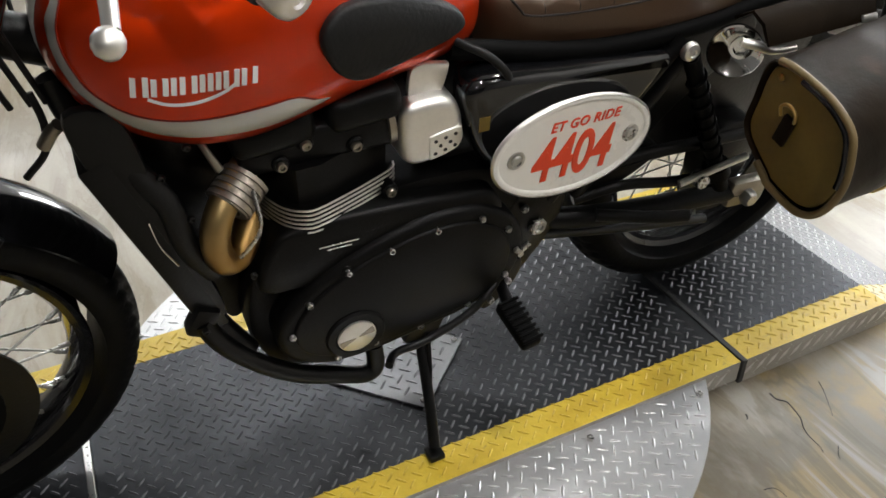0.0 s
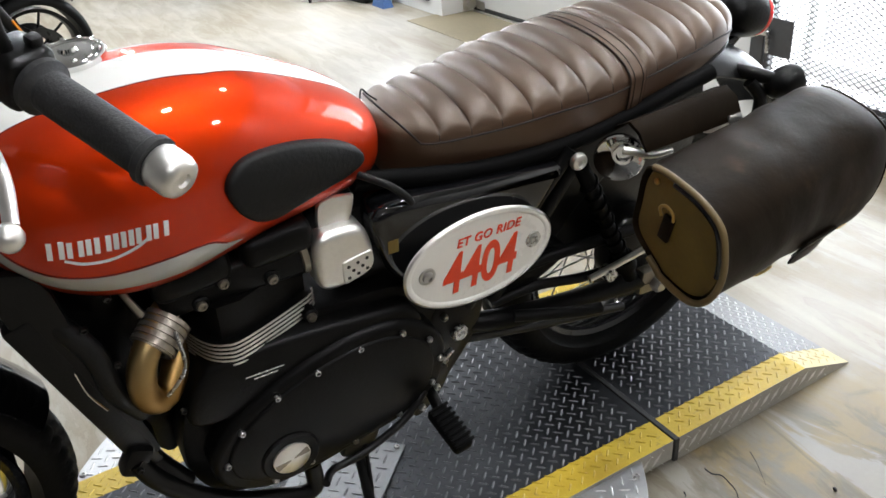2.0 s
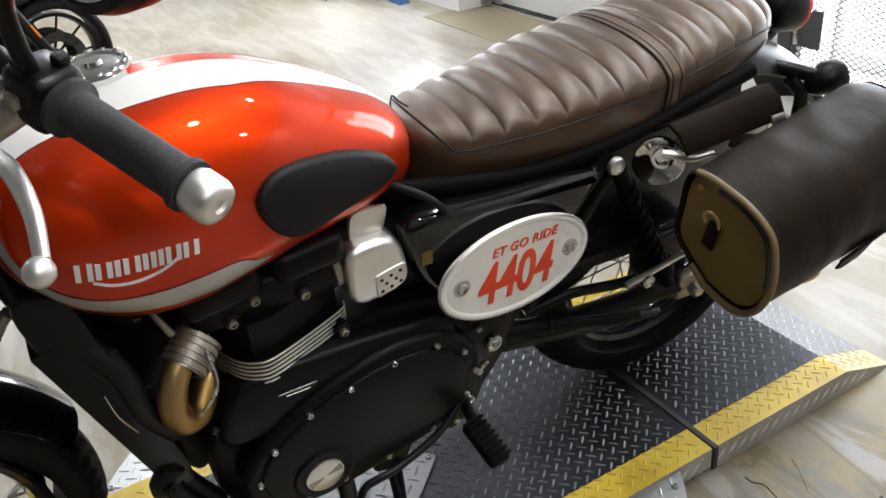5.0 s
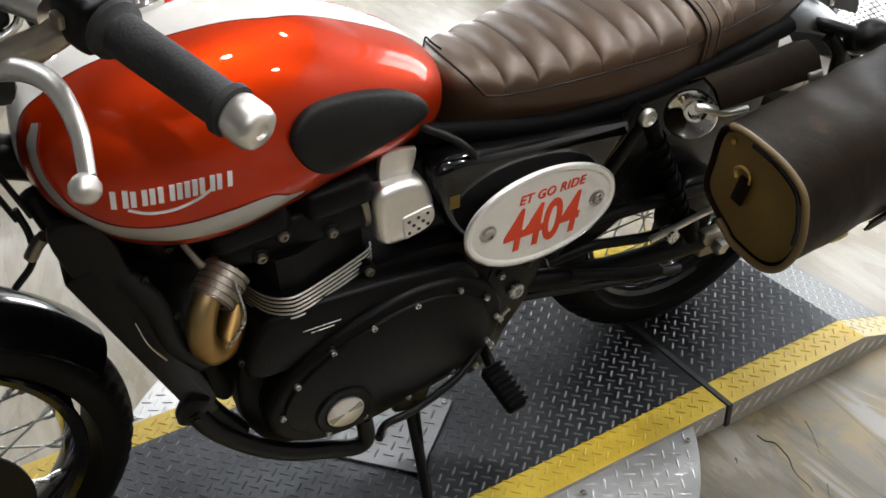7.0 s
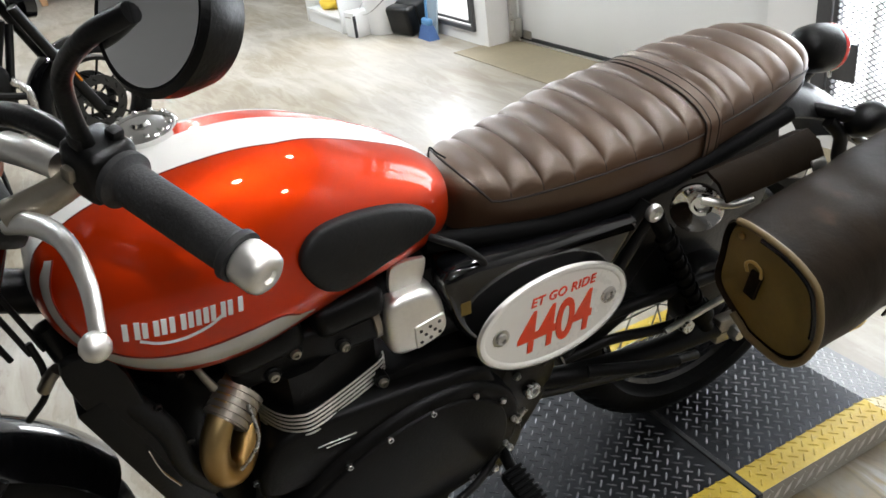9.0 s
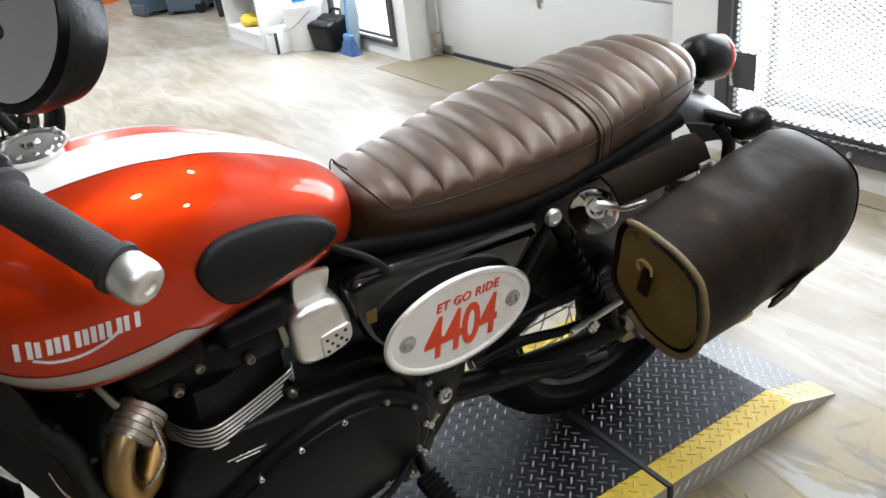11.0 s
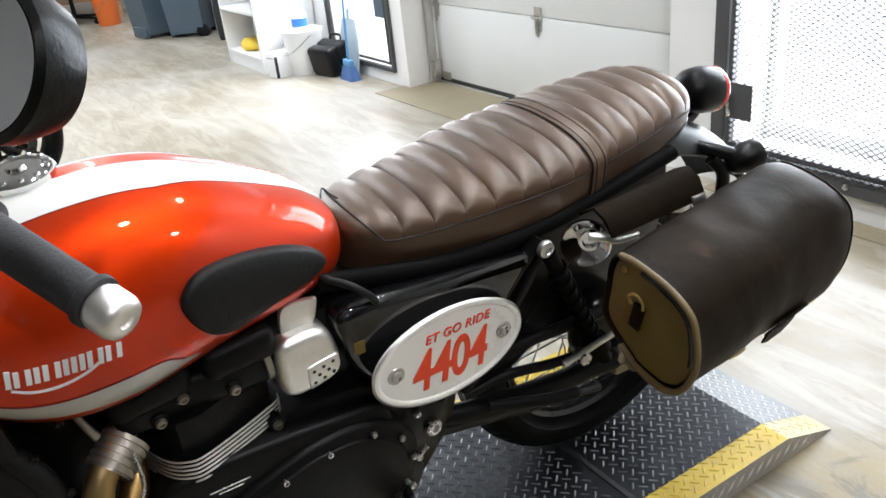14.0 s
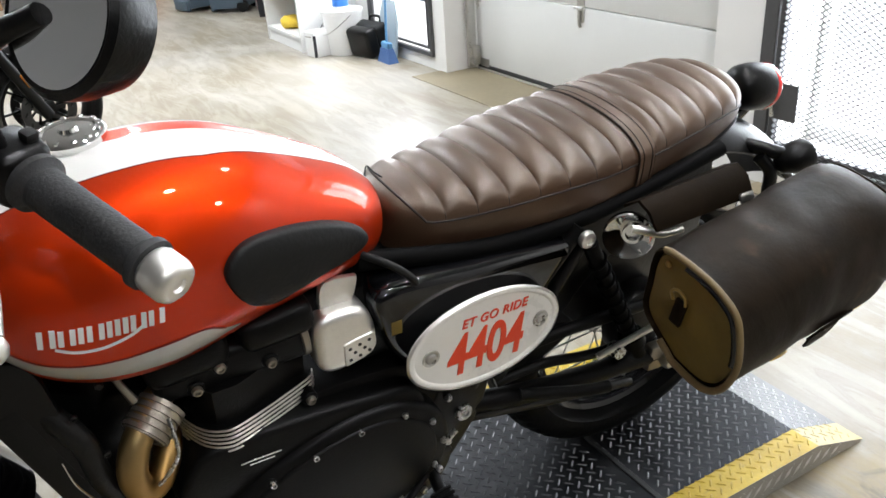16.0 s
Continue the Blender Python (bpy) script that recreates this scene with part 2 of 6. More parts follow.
# dark tone chosen for unseen walls, to hold back fill and reflections
DIMWALL = material("dimmed_unseen_wall", (0.16, 0.155, 0.15), 0.7, vary=0.08, grain=150, bump=0.03)
CEILM = material("dimmed_ceiling", (0.28, 0.275, 0.27), 0.8, vary=0.05)
FRAMEM = material("grey_steel_frame", (0.085, 0.085, 0.088), 0.5, 0.3, vary=0.3, grain=90, bump=0.05)
MESHM = material("expanded_steel", (0.06, 0.06, 0.063), 0.5, 0.5, vary=0.2)
SEAL = material("rubber_seal", (0.02, 0.02, 0.02), 0.6)
WOOD = material("varnished_wood", (0.42, 0.24, 0.12), 0.45, vary=0.3, grain=40)
# mullion wood lightened so that window glare is in its colour
GLAREWOOD = material("glare_pale_wood", (0.80, 0.64, 0.50), 0.5, vary=0.2, grain=40)
WHITEPL = material("white_plastic", (0.78, 0.78, 0.77), 0.4, vary=0.05)
BLUEPL = material("blue_plastic", (0.05, 0.20, 0.62), 0.4, vary=0.1)
BLUEBR = material("blue_bristles", (0.06, 0.13, 0.32), 0.7, vary=0.4, grain=300, bump=0.3)
GREYBIN = material("blue_grey_bin_plastic", (0.075, 0.105, 0.135), 0.5, vary=0.15)
LIGHTBLUE = material("light_blue_plastic", (0.10, 0.26, 0.48), 0.4, vary=0.15)
PALEBLUE = material("pale_grey_blue_plastic", (0.38, 0.46, 0.52), 0.35, vary=0.1)
ORANGE = material("orange_plastic", (0.75, 0.17, 0.03), 0.4, vary=0.1)
YELLOWPL = material("yellow_cloth", (0.72, 0.50, 0.04), 0.7, vary=0.2, bump=0.2)
CARD = material("brown_cardboard", (0.33, 0.21, 0.11), 0.8, vary=0.15)
DARKCL = material("dark_cloth", (0.02, 0.02, 0.024), 0.8, vary=0.3, bump=0.2)
REDCL = material("red_cloth", (0.30, 0.03, 0.02), 0.7, vary=0.2, bump=0.2)
REDLENS = material("red_lens", (0.65, 0.02, 0.015), 0.15, vary=0.05, coat=0.8, bump=0)
AMBER = material("amber_reflector", (0.75, 0.24, 0.02), 0.25, vary=0.05)
GOLD = material("brass", (0.55, 0.38, 0.13), 0.3, 1.0, vary=0.1)
MIRRORM = material("mirror_glass", (0.82, 0.83, 0.83), 0.04, 1.0, vary=0.0, bump=0)
GLOW = bpy.data.materials.new("lamp_diffuser")
GLOW.use_nodes = True
GLOW.node_tree.nodes["Principled BSDF"].inputs["Emission Color"].default_value = (1, 0.95, 0.88, 1)
GLOW.node_tree.nodes["Principled BSDF"].inputs["Emission Strength"].default_value = 25
# white emission standing in for bright daylight outside
OUTGLOW = bpy.data.materials.new("outdoor_glow")
OUTGLOW.use_nodes = True
OUTGLOW.node_tree.nodes["Principled BSDF"].inputs["Emission Color"].default_value = (1, 0.99, 0.97, 1)
OUTGLOW.node_tree.nodes["Principled BSDF"].inputs["Emission Strength"].default_value = 1.15
OUTGLOW.node_tree.nodes["Principled BSDF"].inputs["Base Color"].default_value = (0.8, 0.8, 0.8, 1)


# ---------------------------------------------------------------- mesh helpers
def part(name, bm, mat, parent=None, label="", smooth=40):
    """Links a bmesh as one mesh object, under its thing or part where one is given."""
    me = bpy.data.meshes.new(name)
    bmesh.ops.recalc_face_normals(bm, faces=bm.faces)
    bm.to_mesh(me)
    bm.free()
    for m in (mat if isinstance(mat, (list, tuple)) else [mat]):
        me.materials.append(m)
    if smooth:
        me.shade_smooth()
        me.set_sharp_from_angle(angle=radians(smooth))
    ob = new(name, me)
    if parent:
        ob.parent = parent
    if label:
        ob["label"] = label
    return ob


def thing(name, m, label, category, group="", kind=""):
    ob = new(name)
    ob.empty_display_size = 0.1
    ob.matrix_world = m
    return tagged(ob, label, category, group, kind)


def rings(loops, close=True, caps=True, bm=None):
    """A skin over a row of rings with the same number of points."""
    bm = bm or bmesh.new()
    vs = [[bm.verts.new(p) for p in ring] for ring in loops]
    n = len(loops[0])
    for a, b in zip(vs, vs[1:]):
        for i in range(n if close else n - 1):
            j = (i + 1) % n
            bm.faces.new((a[i], a[j], b[j], b[i]))
    if caps and close:
        bm.faces.new(vs[0][::-1])
        bm.faces.new(vs[-1])
    return bm


def smooth_path(pts, n=6):
    pts = [Vector(p) for p in pts]
    if len(pts) < 3:
        return pts
    ext = [2 * pts[0] - pts[1]] + pts + [2 * pts[-1] - pts[-2]]
    out = []
    for a, b, c, d in zip(ext, ext[1:], ext[2:], ext[3:]):
        for k in range(n):
            t = k / n
            out.append(0.5 * (2 * b + (c - a) * t + (2 * a - 5 * b + 4 * c - d) * t * t + (3 * b - a - 3 * c + d) * t ** 3))
    return out + [pts[-1]]


def tube(pts, r, n=12, smooth=6, bm=None, flat=1.0):
    """A round bar or pipe along a path; r: one radius or one for each end."""
    path = smooth_path(pts, smooth)
    r0, r1 = r if isinstance(r, tuple) else (r, r)
    side = None
    loops = []
    for i, p in enumerate(path):
        d = (path[min(i + 1, len(path) - 1)] - path[max(i - 1, 0)]).normalized()
        if side is None:
            side = d.orthogonal().normalized()
        side = (side - d * side.dot(d)).normalized()
        up = d.cross(side)
        rr = r0 + (r1 - r0) * i / max(len(path) - 1, 1)
        loops.append([p + side * rr * math.cos(a) + up * rr * flat * math.sin(a) for a in (2 * math.pi * k / n for k in range(n))])
    return rings(loops, bm=bm)


def lathe(profile, m=None, n=40, bm=None, closed=False):
    """Turns (radius, height) pairs round the z axis of m."""
    bm = bm or bmesh.new()
    m = m or Matrix()
    prof = list(profile) + ([profile[0]] if closed else [])
    loops = [[m @ Vector((max(r, 1e-5) * math.cos(a), max(r, 1e-5) * math.sin(a), h)) for a in (2 * math.pi * k / n for k in range(n))] for r, h in prof]
    return rings(loops, caps=not closed, bm=bm)


def box(sx, sy, sz, m=None, bevel=0.0, seg=2, bm=None):
    """A box centred on m, its edges rounded."""
    b = bmesh.new()
    bmesh.ops.create_cube(b, size=1, matrix=Matrix.Diagonal((sx, sy, sz, 1)))
    if bevel:
        bmesh.ops.bevel(b, geom=b.edges[:], offset=bevel, segments=seg, affect="EDGES", profile=0.5)
    bmesh.ops.transform(b, matrix=m or Matrix(), verts=b.verts)
    if bm is None:
        return b
    return join(bm, b)


def join(bm, other):
    me = bpy.data.meshes.new("tmp")
    other.to_mesh(me)
    other.free()
    bm.from_mesh(me)
    bpy.data.meshes.remove(me)
    return bm


def slab(outline, v0, v1, bevel=0.004, seg=2, bulge=0.0):
    """A plate with an outline in the u-w plane, thick from v0 to v1, with rounded rims."""
    bm = bmesh.new()
    a = [bm.verts.new((u, v0, w)) for u, w in outline]
    f = bm.faces.new(a)
    r = bmesh.ops.extrude_face_region(bm, geom=[f])
    top = [g for g in r["geom"] if isinstance(g, bmesh.types.BMVert)]
    bmesh.ops.translate(bm, vec=(0, v1 - v0, 0), verts=top)
    if bevel:
        rim = [e for e in bm.edges if all(abs(x.co.y - v1) < 1e-6 for x in e.verts)]
        bmesh.ops.bevel(bm, geom=rim, offset=bevel, segments=seg, affect="EDGES", profile=0.5)
    return bm


def curve2(pts, n=5):
    """A smooth closed outline through (u, w) points."""
    p = [Vector((a, 0, b)) for a, b in pts]
    out = []
    k = len(p)
    for i in range(k):
        a, b, c, d = p[i - 1], p[i], p[(i + 1) % k], p[(i + 2) % k]
        for j in range(n):
            t = j / n
            q = 0.5 * (2 * b + (c - a) * t + (2 * a - 5 * b + 4 * c - d) * t * t + (3 * b - a - 3 * c + d) * t ** 3)
            out.append((q.x, q.z))
    return out


def lerp_table(table, x):
    if x <= table[0][0]:
        return table[0][1:]
    for a, b in zip(table, table[1:]):
        if x <= b[0]:
            t = (x - a[0]) / (b[0] - a[0])
            return tuple(p + (q - p) * t for p, q in zip(a[1:], b[1:]))
    return table[-1][1:]


def smooth_table(table, x):
    """Like lerp_table, with a smooth run through the values."""
    k = max(0, min(len(table) - 2, sum(1 for r in table if r[0] <= x) - 1))
    b, c = table[k], table[k + 1]
    a, d = table[max(k - 1, 0)], table[min(k + 2, len(table) - 1)]
    t = min(max((x - b[0]) / (c[0] - b[0]), 0), 1)
    out = []
    for i in range(1, len(b)):
        m0 = (c[i] - a[i]) / max(c[0] - a[0], 1e-6) * (c[0] - b[0])
        m1 = (d[i] - b[i]) / max(d[0] - b[0], 1e-6) * (c[0] - b[0])
        out.append((2 * t ** 3 - 3 * t * t + 1) * b[i] + (t ** 3 - 2 * t * t + t) * m0 + (3 * t * t - 2 * t ** 3) * c[i] + (t ** 3 - t * t) * m1)
    return out


def screw(r, h, m, bm=None, hexed=True):
    """A domed cap screw with a socket, standing along z of m."""
    return lathe([(r, 0), (r, h * 0.6), (r * 0.8, h), (r * 0.5, h), (r * 0.42, h * 0.55), (0, h * 0.55)], m, 12, bm)


FACE = pose(0, 0, 0, 90, 0, 0)      # z of a turned piece to the rider's left, -v


def out(u, v, w):
    """A pose on the bike's left side, z pointing outwards."""
    return pose(u, v, w) @ FACE


def lettering(name, body, size, m, mat, parent, shear=0.0, spacing=1.0, depth=0.0006, squeeze=1.0, label="", bold=0.014):
    cu = bpy.data.curves.new(name, "FONT")
    cu.body, cu.size, cu.shear, cu.space_character = body, size, shear, spacing
    cu.align_x, cu.align_y, cu.extrude, cu.offset = "CENTER", "CENTER", depth, size * bold
    tmp = new("tmp_text", cu)
    bpy.context.view_layer.update()
    me = bpy.data.meshes.new_from_object(tmp.evaluated_get(bpy.context.evaluated_depsgraph_get()))
    bpy.data.objects.remove(tmp)
    me.transform(m @ Matrix.Diagonal((squeeze, 1, 1, 1)))
    me.name = name
    me.materials.clear()
    me.materials.append(mat)
    ob = new(name, me)
    ob.parent = parent
    if label:
        ob["label"] = label
    return ob


# ---------------------------------------------------------------- the room
def wall_boxes(name, spans, label, mat=WALLM):
    bm = bmesh.new()
    for x0, x1, y0, y1, z0, z1 in spans:
        box(x1 - x0, y1 - y0, z1 - z0, pose((x0 + x1) / 2, (y0 + y1) / 2, (z0 + z1) / 2), bm=bm)
    return tagged(part(name, bm, mat, smooth=30), label, "wall", kind="structure")


GATE_Y0, GATE_Y1, GATE_Z0, GATE_Z1 = 0.806, 1.962, 0.098, 2.25
DOOR_Y0, DOOR_Y1, DOOR_Z = 2.20, 4.33, 2.55
WIN_Y0, WIN_Y1, WIN_Z0, WIN_Z1 = 4.47, 5.39, 0.08, 1.95
WX1 = WALL_X + 0.30
wall_boxes("wall_east", [
    (WALL_X, WX1, ROOM_S, GATE_Y0, 0, CEIL), (WALL_X, WX1, GATE_Y0, GATE_Y1, 0, GATE_Z0), (WALL_X, WX1, GATE_Y0, GATE_Y1, GATE_Z1, CEIL),
    (WALL_X, WX1, GATE_Y1, DOOR_Y0, 0, CEIL), (WALL_X, WX1, DOOR_Y0, DOOR_Y1, DOOR_Z, CEIL), (WALL_X, WX1, DOOR_Y1, WIN_Y0, 0, CEIL),
    (WALL_X, WX1, WIN_Y0, WIN_Y1, 0, WIN_Z0), (WALL_X, WX1, WIN_Y0, WIN_Y1, WIN_Z1, CEIL), (WALL_X, WX1, WIN_Y1, ROOM_N, 0, CEIL)],
    "white painted wall with gate, garage door and window openings")
# walls out of view, added dark so they bounce little light
wall_boxes("wall_west", [(ROOM_W - 0.15, ROOM_W, ROOM_S, ROOM_N, 0, CEIL)], "unseen workshop wall, darkened to cut fill light", DIMWALL)
wall_boxes("wall_south", [(ROOM_W, WX1, ROOM_S - 0.15, ROOM_S, 0, CEIL)], "unseen workshop wall, darkened to cut fill light", DIMWALL)
wall_boxes("wall_north", [(ROOM_W, WX1, ROOM_N, ROOM_N + 0.15, 0, CEIL)], "plain white painted workshop wall")
# unseen ceiling, its grey set low to reduce bounced light
tagged(part("ceiling", box(WX1 - ROOM_W + 0.15, ROOM_N - ROOM_S, 0.1, pose((WX1 + ROOM_W) / 2, (ROOM_N + ROOM_S) / 2, CEIL + 0.05)), CEILM), "unseen workshop ceiling, darkened to cut fill light", "ceiling", kind="structure")
floor = tagged(part("floor", box(WX1 - ROOM_W + 0.15, ROOM_N - ROOM_S, 0.1, pose((WX1 + ROOM_W) / 2, (ROOM_N + ROOM_S) / 2, -0.05)), FLOORM), "streaky wood-look vinyl floor with a soft sheen", "floor", kind="structure")
# bare strip in front of the garage door and along the gate wall
tagged(part("threshold", box(0.42, 2.2, 0.004, pose(WALL_X, 3.31, 0.0022), 0.001, 1), MAT), "worn bare concrete strip before the garage door", "floor", kind="structure")
tagged(part("baseboard", box(0.10, GATE_Y1 + 1.9, 0.004, pose(WALL_X - 0.05, 0.0, 0.0015), 0.001, 1), MAT), "narrow worn brown strip along the wall foot", "trim", kind="structure")
for lx, ly, watts in LAMPS:
    lamp = thing("ceiling_lamp", pose(lx, ly, CEIL), "round recessed white ceiling lamp out of view, lit", "ceiling lamp", "ceiling lamps")
    part("trim_ring", lathe([(0.10, -0.001), (0.10, -0.012), (0.086, -0.018), (0.086, -0.001)], n=32), WHITEPL, lamp)
    part("diffuser", lathe([(0.085, -0.004), (0.085, -0.008), (0, -0.008)], n=32), GLOW, lamp, "glowing diffuser")

# outdoors: ground and backdrop glow in place of sunlit brightness
tagged(part("ground", box(40, 60, 0.1, pose(WX1 + 20.01, 4, -0.08)), OUTGLOW), "self-glowing white ground outside the openings", "ground", kind="structure")
tagged(part("backdrop", box(0.05, 30, 9, pose(WX1 + 4.5, 4, 4.2)), OUTGLOW), "self-glowing white backdrop beyond the openings", "backdrop", kind="structure")


# sectional garage door
door = tagged(new("door_1"), "white sectional overhead garage door, closed", "garage door", kind="structure")
door.location = (DOOR_X, 0, 0)
for i in range(5):
    z0, z1 = 0.035 + i * 0.455, 0.035 + (i + 1) * 0.455 - 0.005
    part("panel", box(0.045, DOOR_Y1 - DOOR_Y0 - 0.04, z1 - z0, pose(0.0225, (DOOR_Y0 + DOOR_Y1) / 2, (z0 + z1) / 2), 0.006), DOORM, door)
part("bottom_seal", box(0.05, DOOR_Y1 - DOOR_Y0 - 0.05, 0.034, pose(0.02, (DOOR_Y0 + DOOR_Y1) / 2, 0.017), 0.006), SEAL, door, "black rubber seal")
part("bottom_rail", box(0.012, DOOR_Y1 - DOOR_Y0 - 0.05, 0.012, pose(-0.008, (DOOR_Y0 + DOOR_Y1) / 2, 0.008), 0.003), ALU, door)
for y in (DOOR_Y1 - 0.03, DOOR_Y0 + 0.03):
    part("track", box(0.055, 0.03, 2.3, pose(-0.05, y, 1.17), 0.006), STEEL, door, "galvanised steel track")
    b = box(0.05, 0.05, 0.12, pose(-0.03, y - 0.01 if y > 3 else y + 0.01, 0.09), 0.008)
    tube([(-0.05, y - 0.05, 0.06), (-0.05, y + 0.01, 0.06)], 0.022, 14, 1, b)
    box(0.004, 0.09, 0.05, pose(-0.004, y - 0.08 if y > 3 else y + 0.08, 0.05), 0.001, 1, b)
    part("corner_bracket", b, STEEL, door, "steel corner bracket and roller")
for i in range(1, 5):
    zj = 0.035 + i * 0.455
    for y in (DOOR_Y0 + 0.05, 3.29, DOOR_Y1 - 0.06):
        b = box(0.008, 0.055, 0.055, pose(-0.004, y, zj + 0.02), 0.002, 1)
        box(0.008, 0.05, 0.06, pose(-0.004, y, zj - 0.045), 0.002, 1, b)
        tube([(-0.014, y - 0.034, zj - 0.005), (-0.014, y + 0.034, zj - 0.005)], 0.010, 12, 1, b)
        tube([(-0.010, y, zj - 0.02), (-0.016, y, zj - 0.08), (-0.006, y, zj - 0.10)], 0.008, 8, 2, b)
        part("hinge", b, STEEL, door, "galvanised hinge")


def expanded_mesh(y0, y1, z0, z1, pitch_y, pitch_z, strand):
    """A sheet of expanded metal: zigzag strands that meet in points."""
    bm = bmesh.new()
    ny, nz = int((y1 - y0) / pitch_y), int((z1 - z0) / pitch_z)
    for k in range(nz + 1):
        zc = z0 + k * pitch_z
        for s in (1, -1):
            for i in range(ny * 2):
                ya, yb = y0 + i * pitch_y / 2, y0 + (i + 1) * pitch_y / 2
                za, zb = (0, s * pitch_z / 2) if i % 2 == 0 else (s * pitch_z / 2, 0)
                za, zb = zc + za, zc + zb
                q = [(0.0005, ya, za - strand), (0.0005, yb, zb - strand), (-0.0005, yb, zb + strand), (-0.0005, ya, za + strand)]
                f = [bm.verts.new(p) for p in q]
                g = [bm.verts.new((p[0] + 0.0025, p[1], p[2])) for p in q]
                bm.faces.new(f)
                bm.faces.new(g[::-1])
                bm.faces.new((f[0], g[0], g[1], f[1]))
                bm.faces.new((f[2], g[2], g[3], f[3]))
    return bm


def bar_frame(y0, y1, z0, z1, wide, thick):
    out_ = []
    for y, z, sy, sz in (((y0 + wide / 2), (z0 + z1) / 2, wide, z1 - z0), (y1 - wide / 2, (z0 + z1) / 2, wide, z1 - z0),
                         ((y0 + y1) / 2, z0 + wide / 2, y1 - y0 - 2 * wide - 0.002, wide), ((y0 + y1) / 2, z1 - wide / 2, y1 - y0 - 2 * wide - 0.002, wide)):
        out_.append(box(thick, sy, sz, pose(0, y, z), 0.003, 1))
    return out_


# mesh security gate
gate = tagged(new("door_2"), "grey steel security gate with expanded metal mesh", "gate", kind="structure")
gate.location = (WALL_X - 0.012, 0, 0)
for b in bar_frame(GATE_Y0, GATE_Y1, GATE_Z0, GATE_Z1, 0.06, 0.035):
    part("gate_frame", b, FRAMEM, gate)
for b in bar_frame(GATE_Y0 + 0.066, GATE_Y1 - 0.066, GATE_Z0 + 0.066, GATE_Z1 - 0.066, 0.022, 0.03):
    part("inner_frame", b, FRAMEM, gate)
part("mesh", expanded_mesh(GATE_Y0 + 0.052, GATE_Y1 - 0.050, GATE_Z0 + 0.052, GATE_Z1 - 0.05, 0.033, 0.0205, 0.0018), MESHM, gate, "expanded steel mesh", smooth=0).location = (-0.0195, 0, 0)
part("lock_plate", box(0.006, 0.105, 0.135, pose(-0.026, 1.826, 0.349), 0.002, 1), FRAMEM, gate, "grey steel lock plate")
b = box(0.02, 0.075, 0.03, pose(-0.025, 1.905, 0.362), 0.004)
tube([(-0.03, 1.885, 0.375), (-0.045, 1.868, 0.37), (-0.045, 1.862, 0.31), (-0.04, 1.866, 0.295)], 0.007, 10, 4, b)
part("latch", b, STEEL, gate, "bright steel latch with a bent handle")
for y in (1.67, 1.39, 1.11, 0.835):
    part("bolt", screw(0.011, 0.008, pose(-0.018, y, GATE_Z0 + 0.03, 0, -90, 0)), STEEL, gate)
for z in (0.30, 0.55, 0.80, 1.2):
    part("bolt", screw(0.010, 0.008, pose(-0.018, GATE_Y0 + 0.03, z, 0, -90, 0)), STEEL, gate)
part("hinge", tube([(-0.02, GATE_Y0 + 0.075, 0.14), (-0.02, GATE_Y0 + 0.075, 0.30)], 0.014, 14, 1), DULL, gate, "worn hinge barrel")
# outer window behind the gate
window = tagged(new("window_1"), "white outer window with a wooden mullion behind the gate", "window", kind="structure")
window.location = (WX1 + 0.03, 0, 0)
for b in bar_frame(GATE_Y0 - 0.1, GATE_Y1 + 0.1, 0.05, 2.3, 0.13, 0.05):
    part("window_frame", b, WHITEPL, window)
part("mullion", box(0.06, 0.05, 2.0, pose(0, 1.405, 1.17), 0.006), GLAREWOOD, window, "varnished wooden mullion")
part("mullion", box(0.03, 0.014, 2.0, pose(0.0, 1.355, 1.17), 0.004), DARKSTEEL, window, "dark metal strip")
part("window_sill", box(0.16, 1.1, 0.03, pose(-0.09, 1.37, 0.10), 0.006), WHITEPL, window)

# low mesh window
win = tagged(new("window_2"), "low white window with a grey steel frame and mesh", "window", kind="structure")
win.location = (WALL_X - 0.008, 0, 0)
for b in bar_frame(WIN_Y0, WIN_Y1, WIN_Z0, WIN_Z1, 0.028, 0.03):
    part("window_frame", b, FRAMEM, win)
for b in bar_frame(WIN_Y0 + 0.045, WIN_Y1 - 0.045, WIN_Z0 + 0.045, WIN_Z1 - 0.045, 0.016, 0.02):
    part("inner_frame", b, FRAMEM, win)
part("lock_plate", box(0.006, 0.12, 0.16, pose(-0.016, WIN_Y0 + 0.10, 0.50), 0.002, 1), GREYBIN, win, "grey lock plate")
# the pane itself glows in place of the daylight behind it
part("pane", box(0.006, WIN_Y1 - WIN_Y0 - 0.12, WIN_Z1 - WIN_Z0 - 0.12, pose(0.06, (WIN_Y0 + WIN_Y1) / 2, (WIN_Z0 + WIN_Z1) / 2)), OUTGLOW, win, "self-glowing white pane")


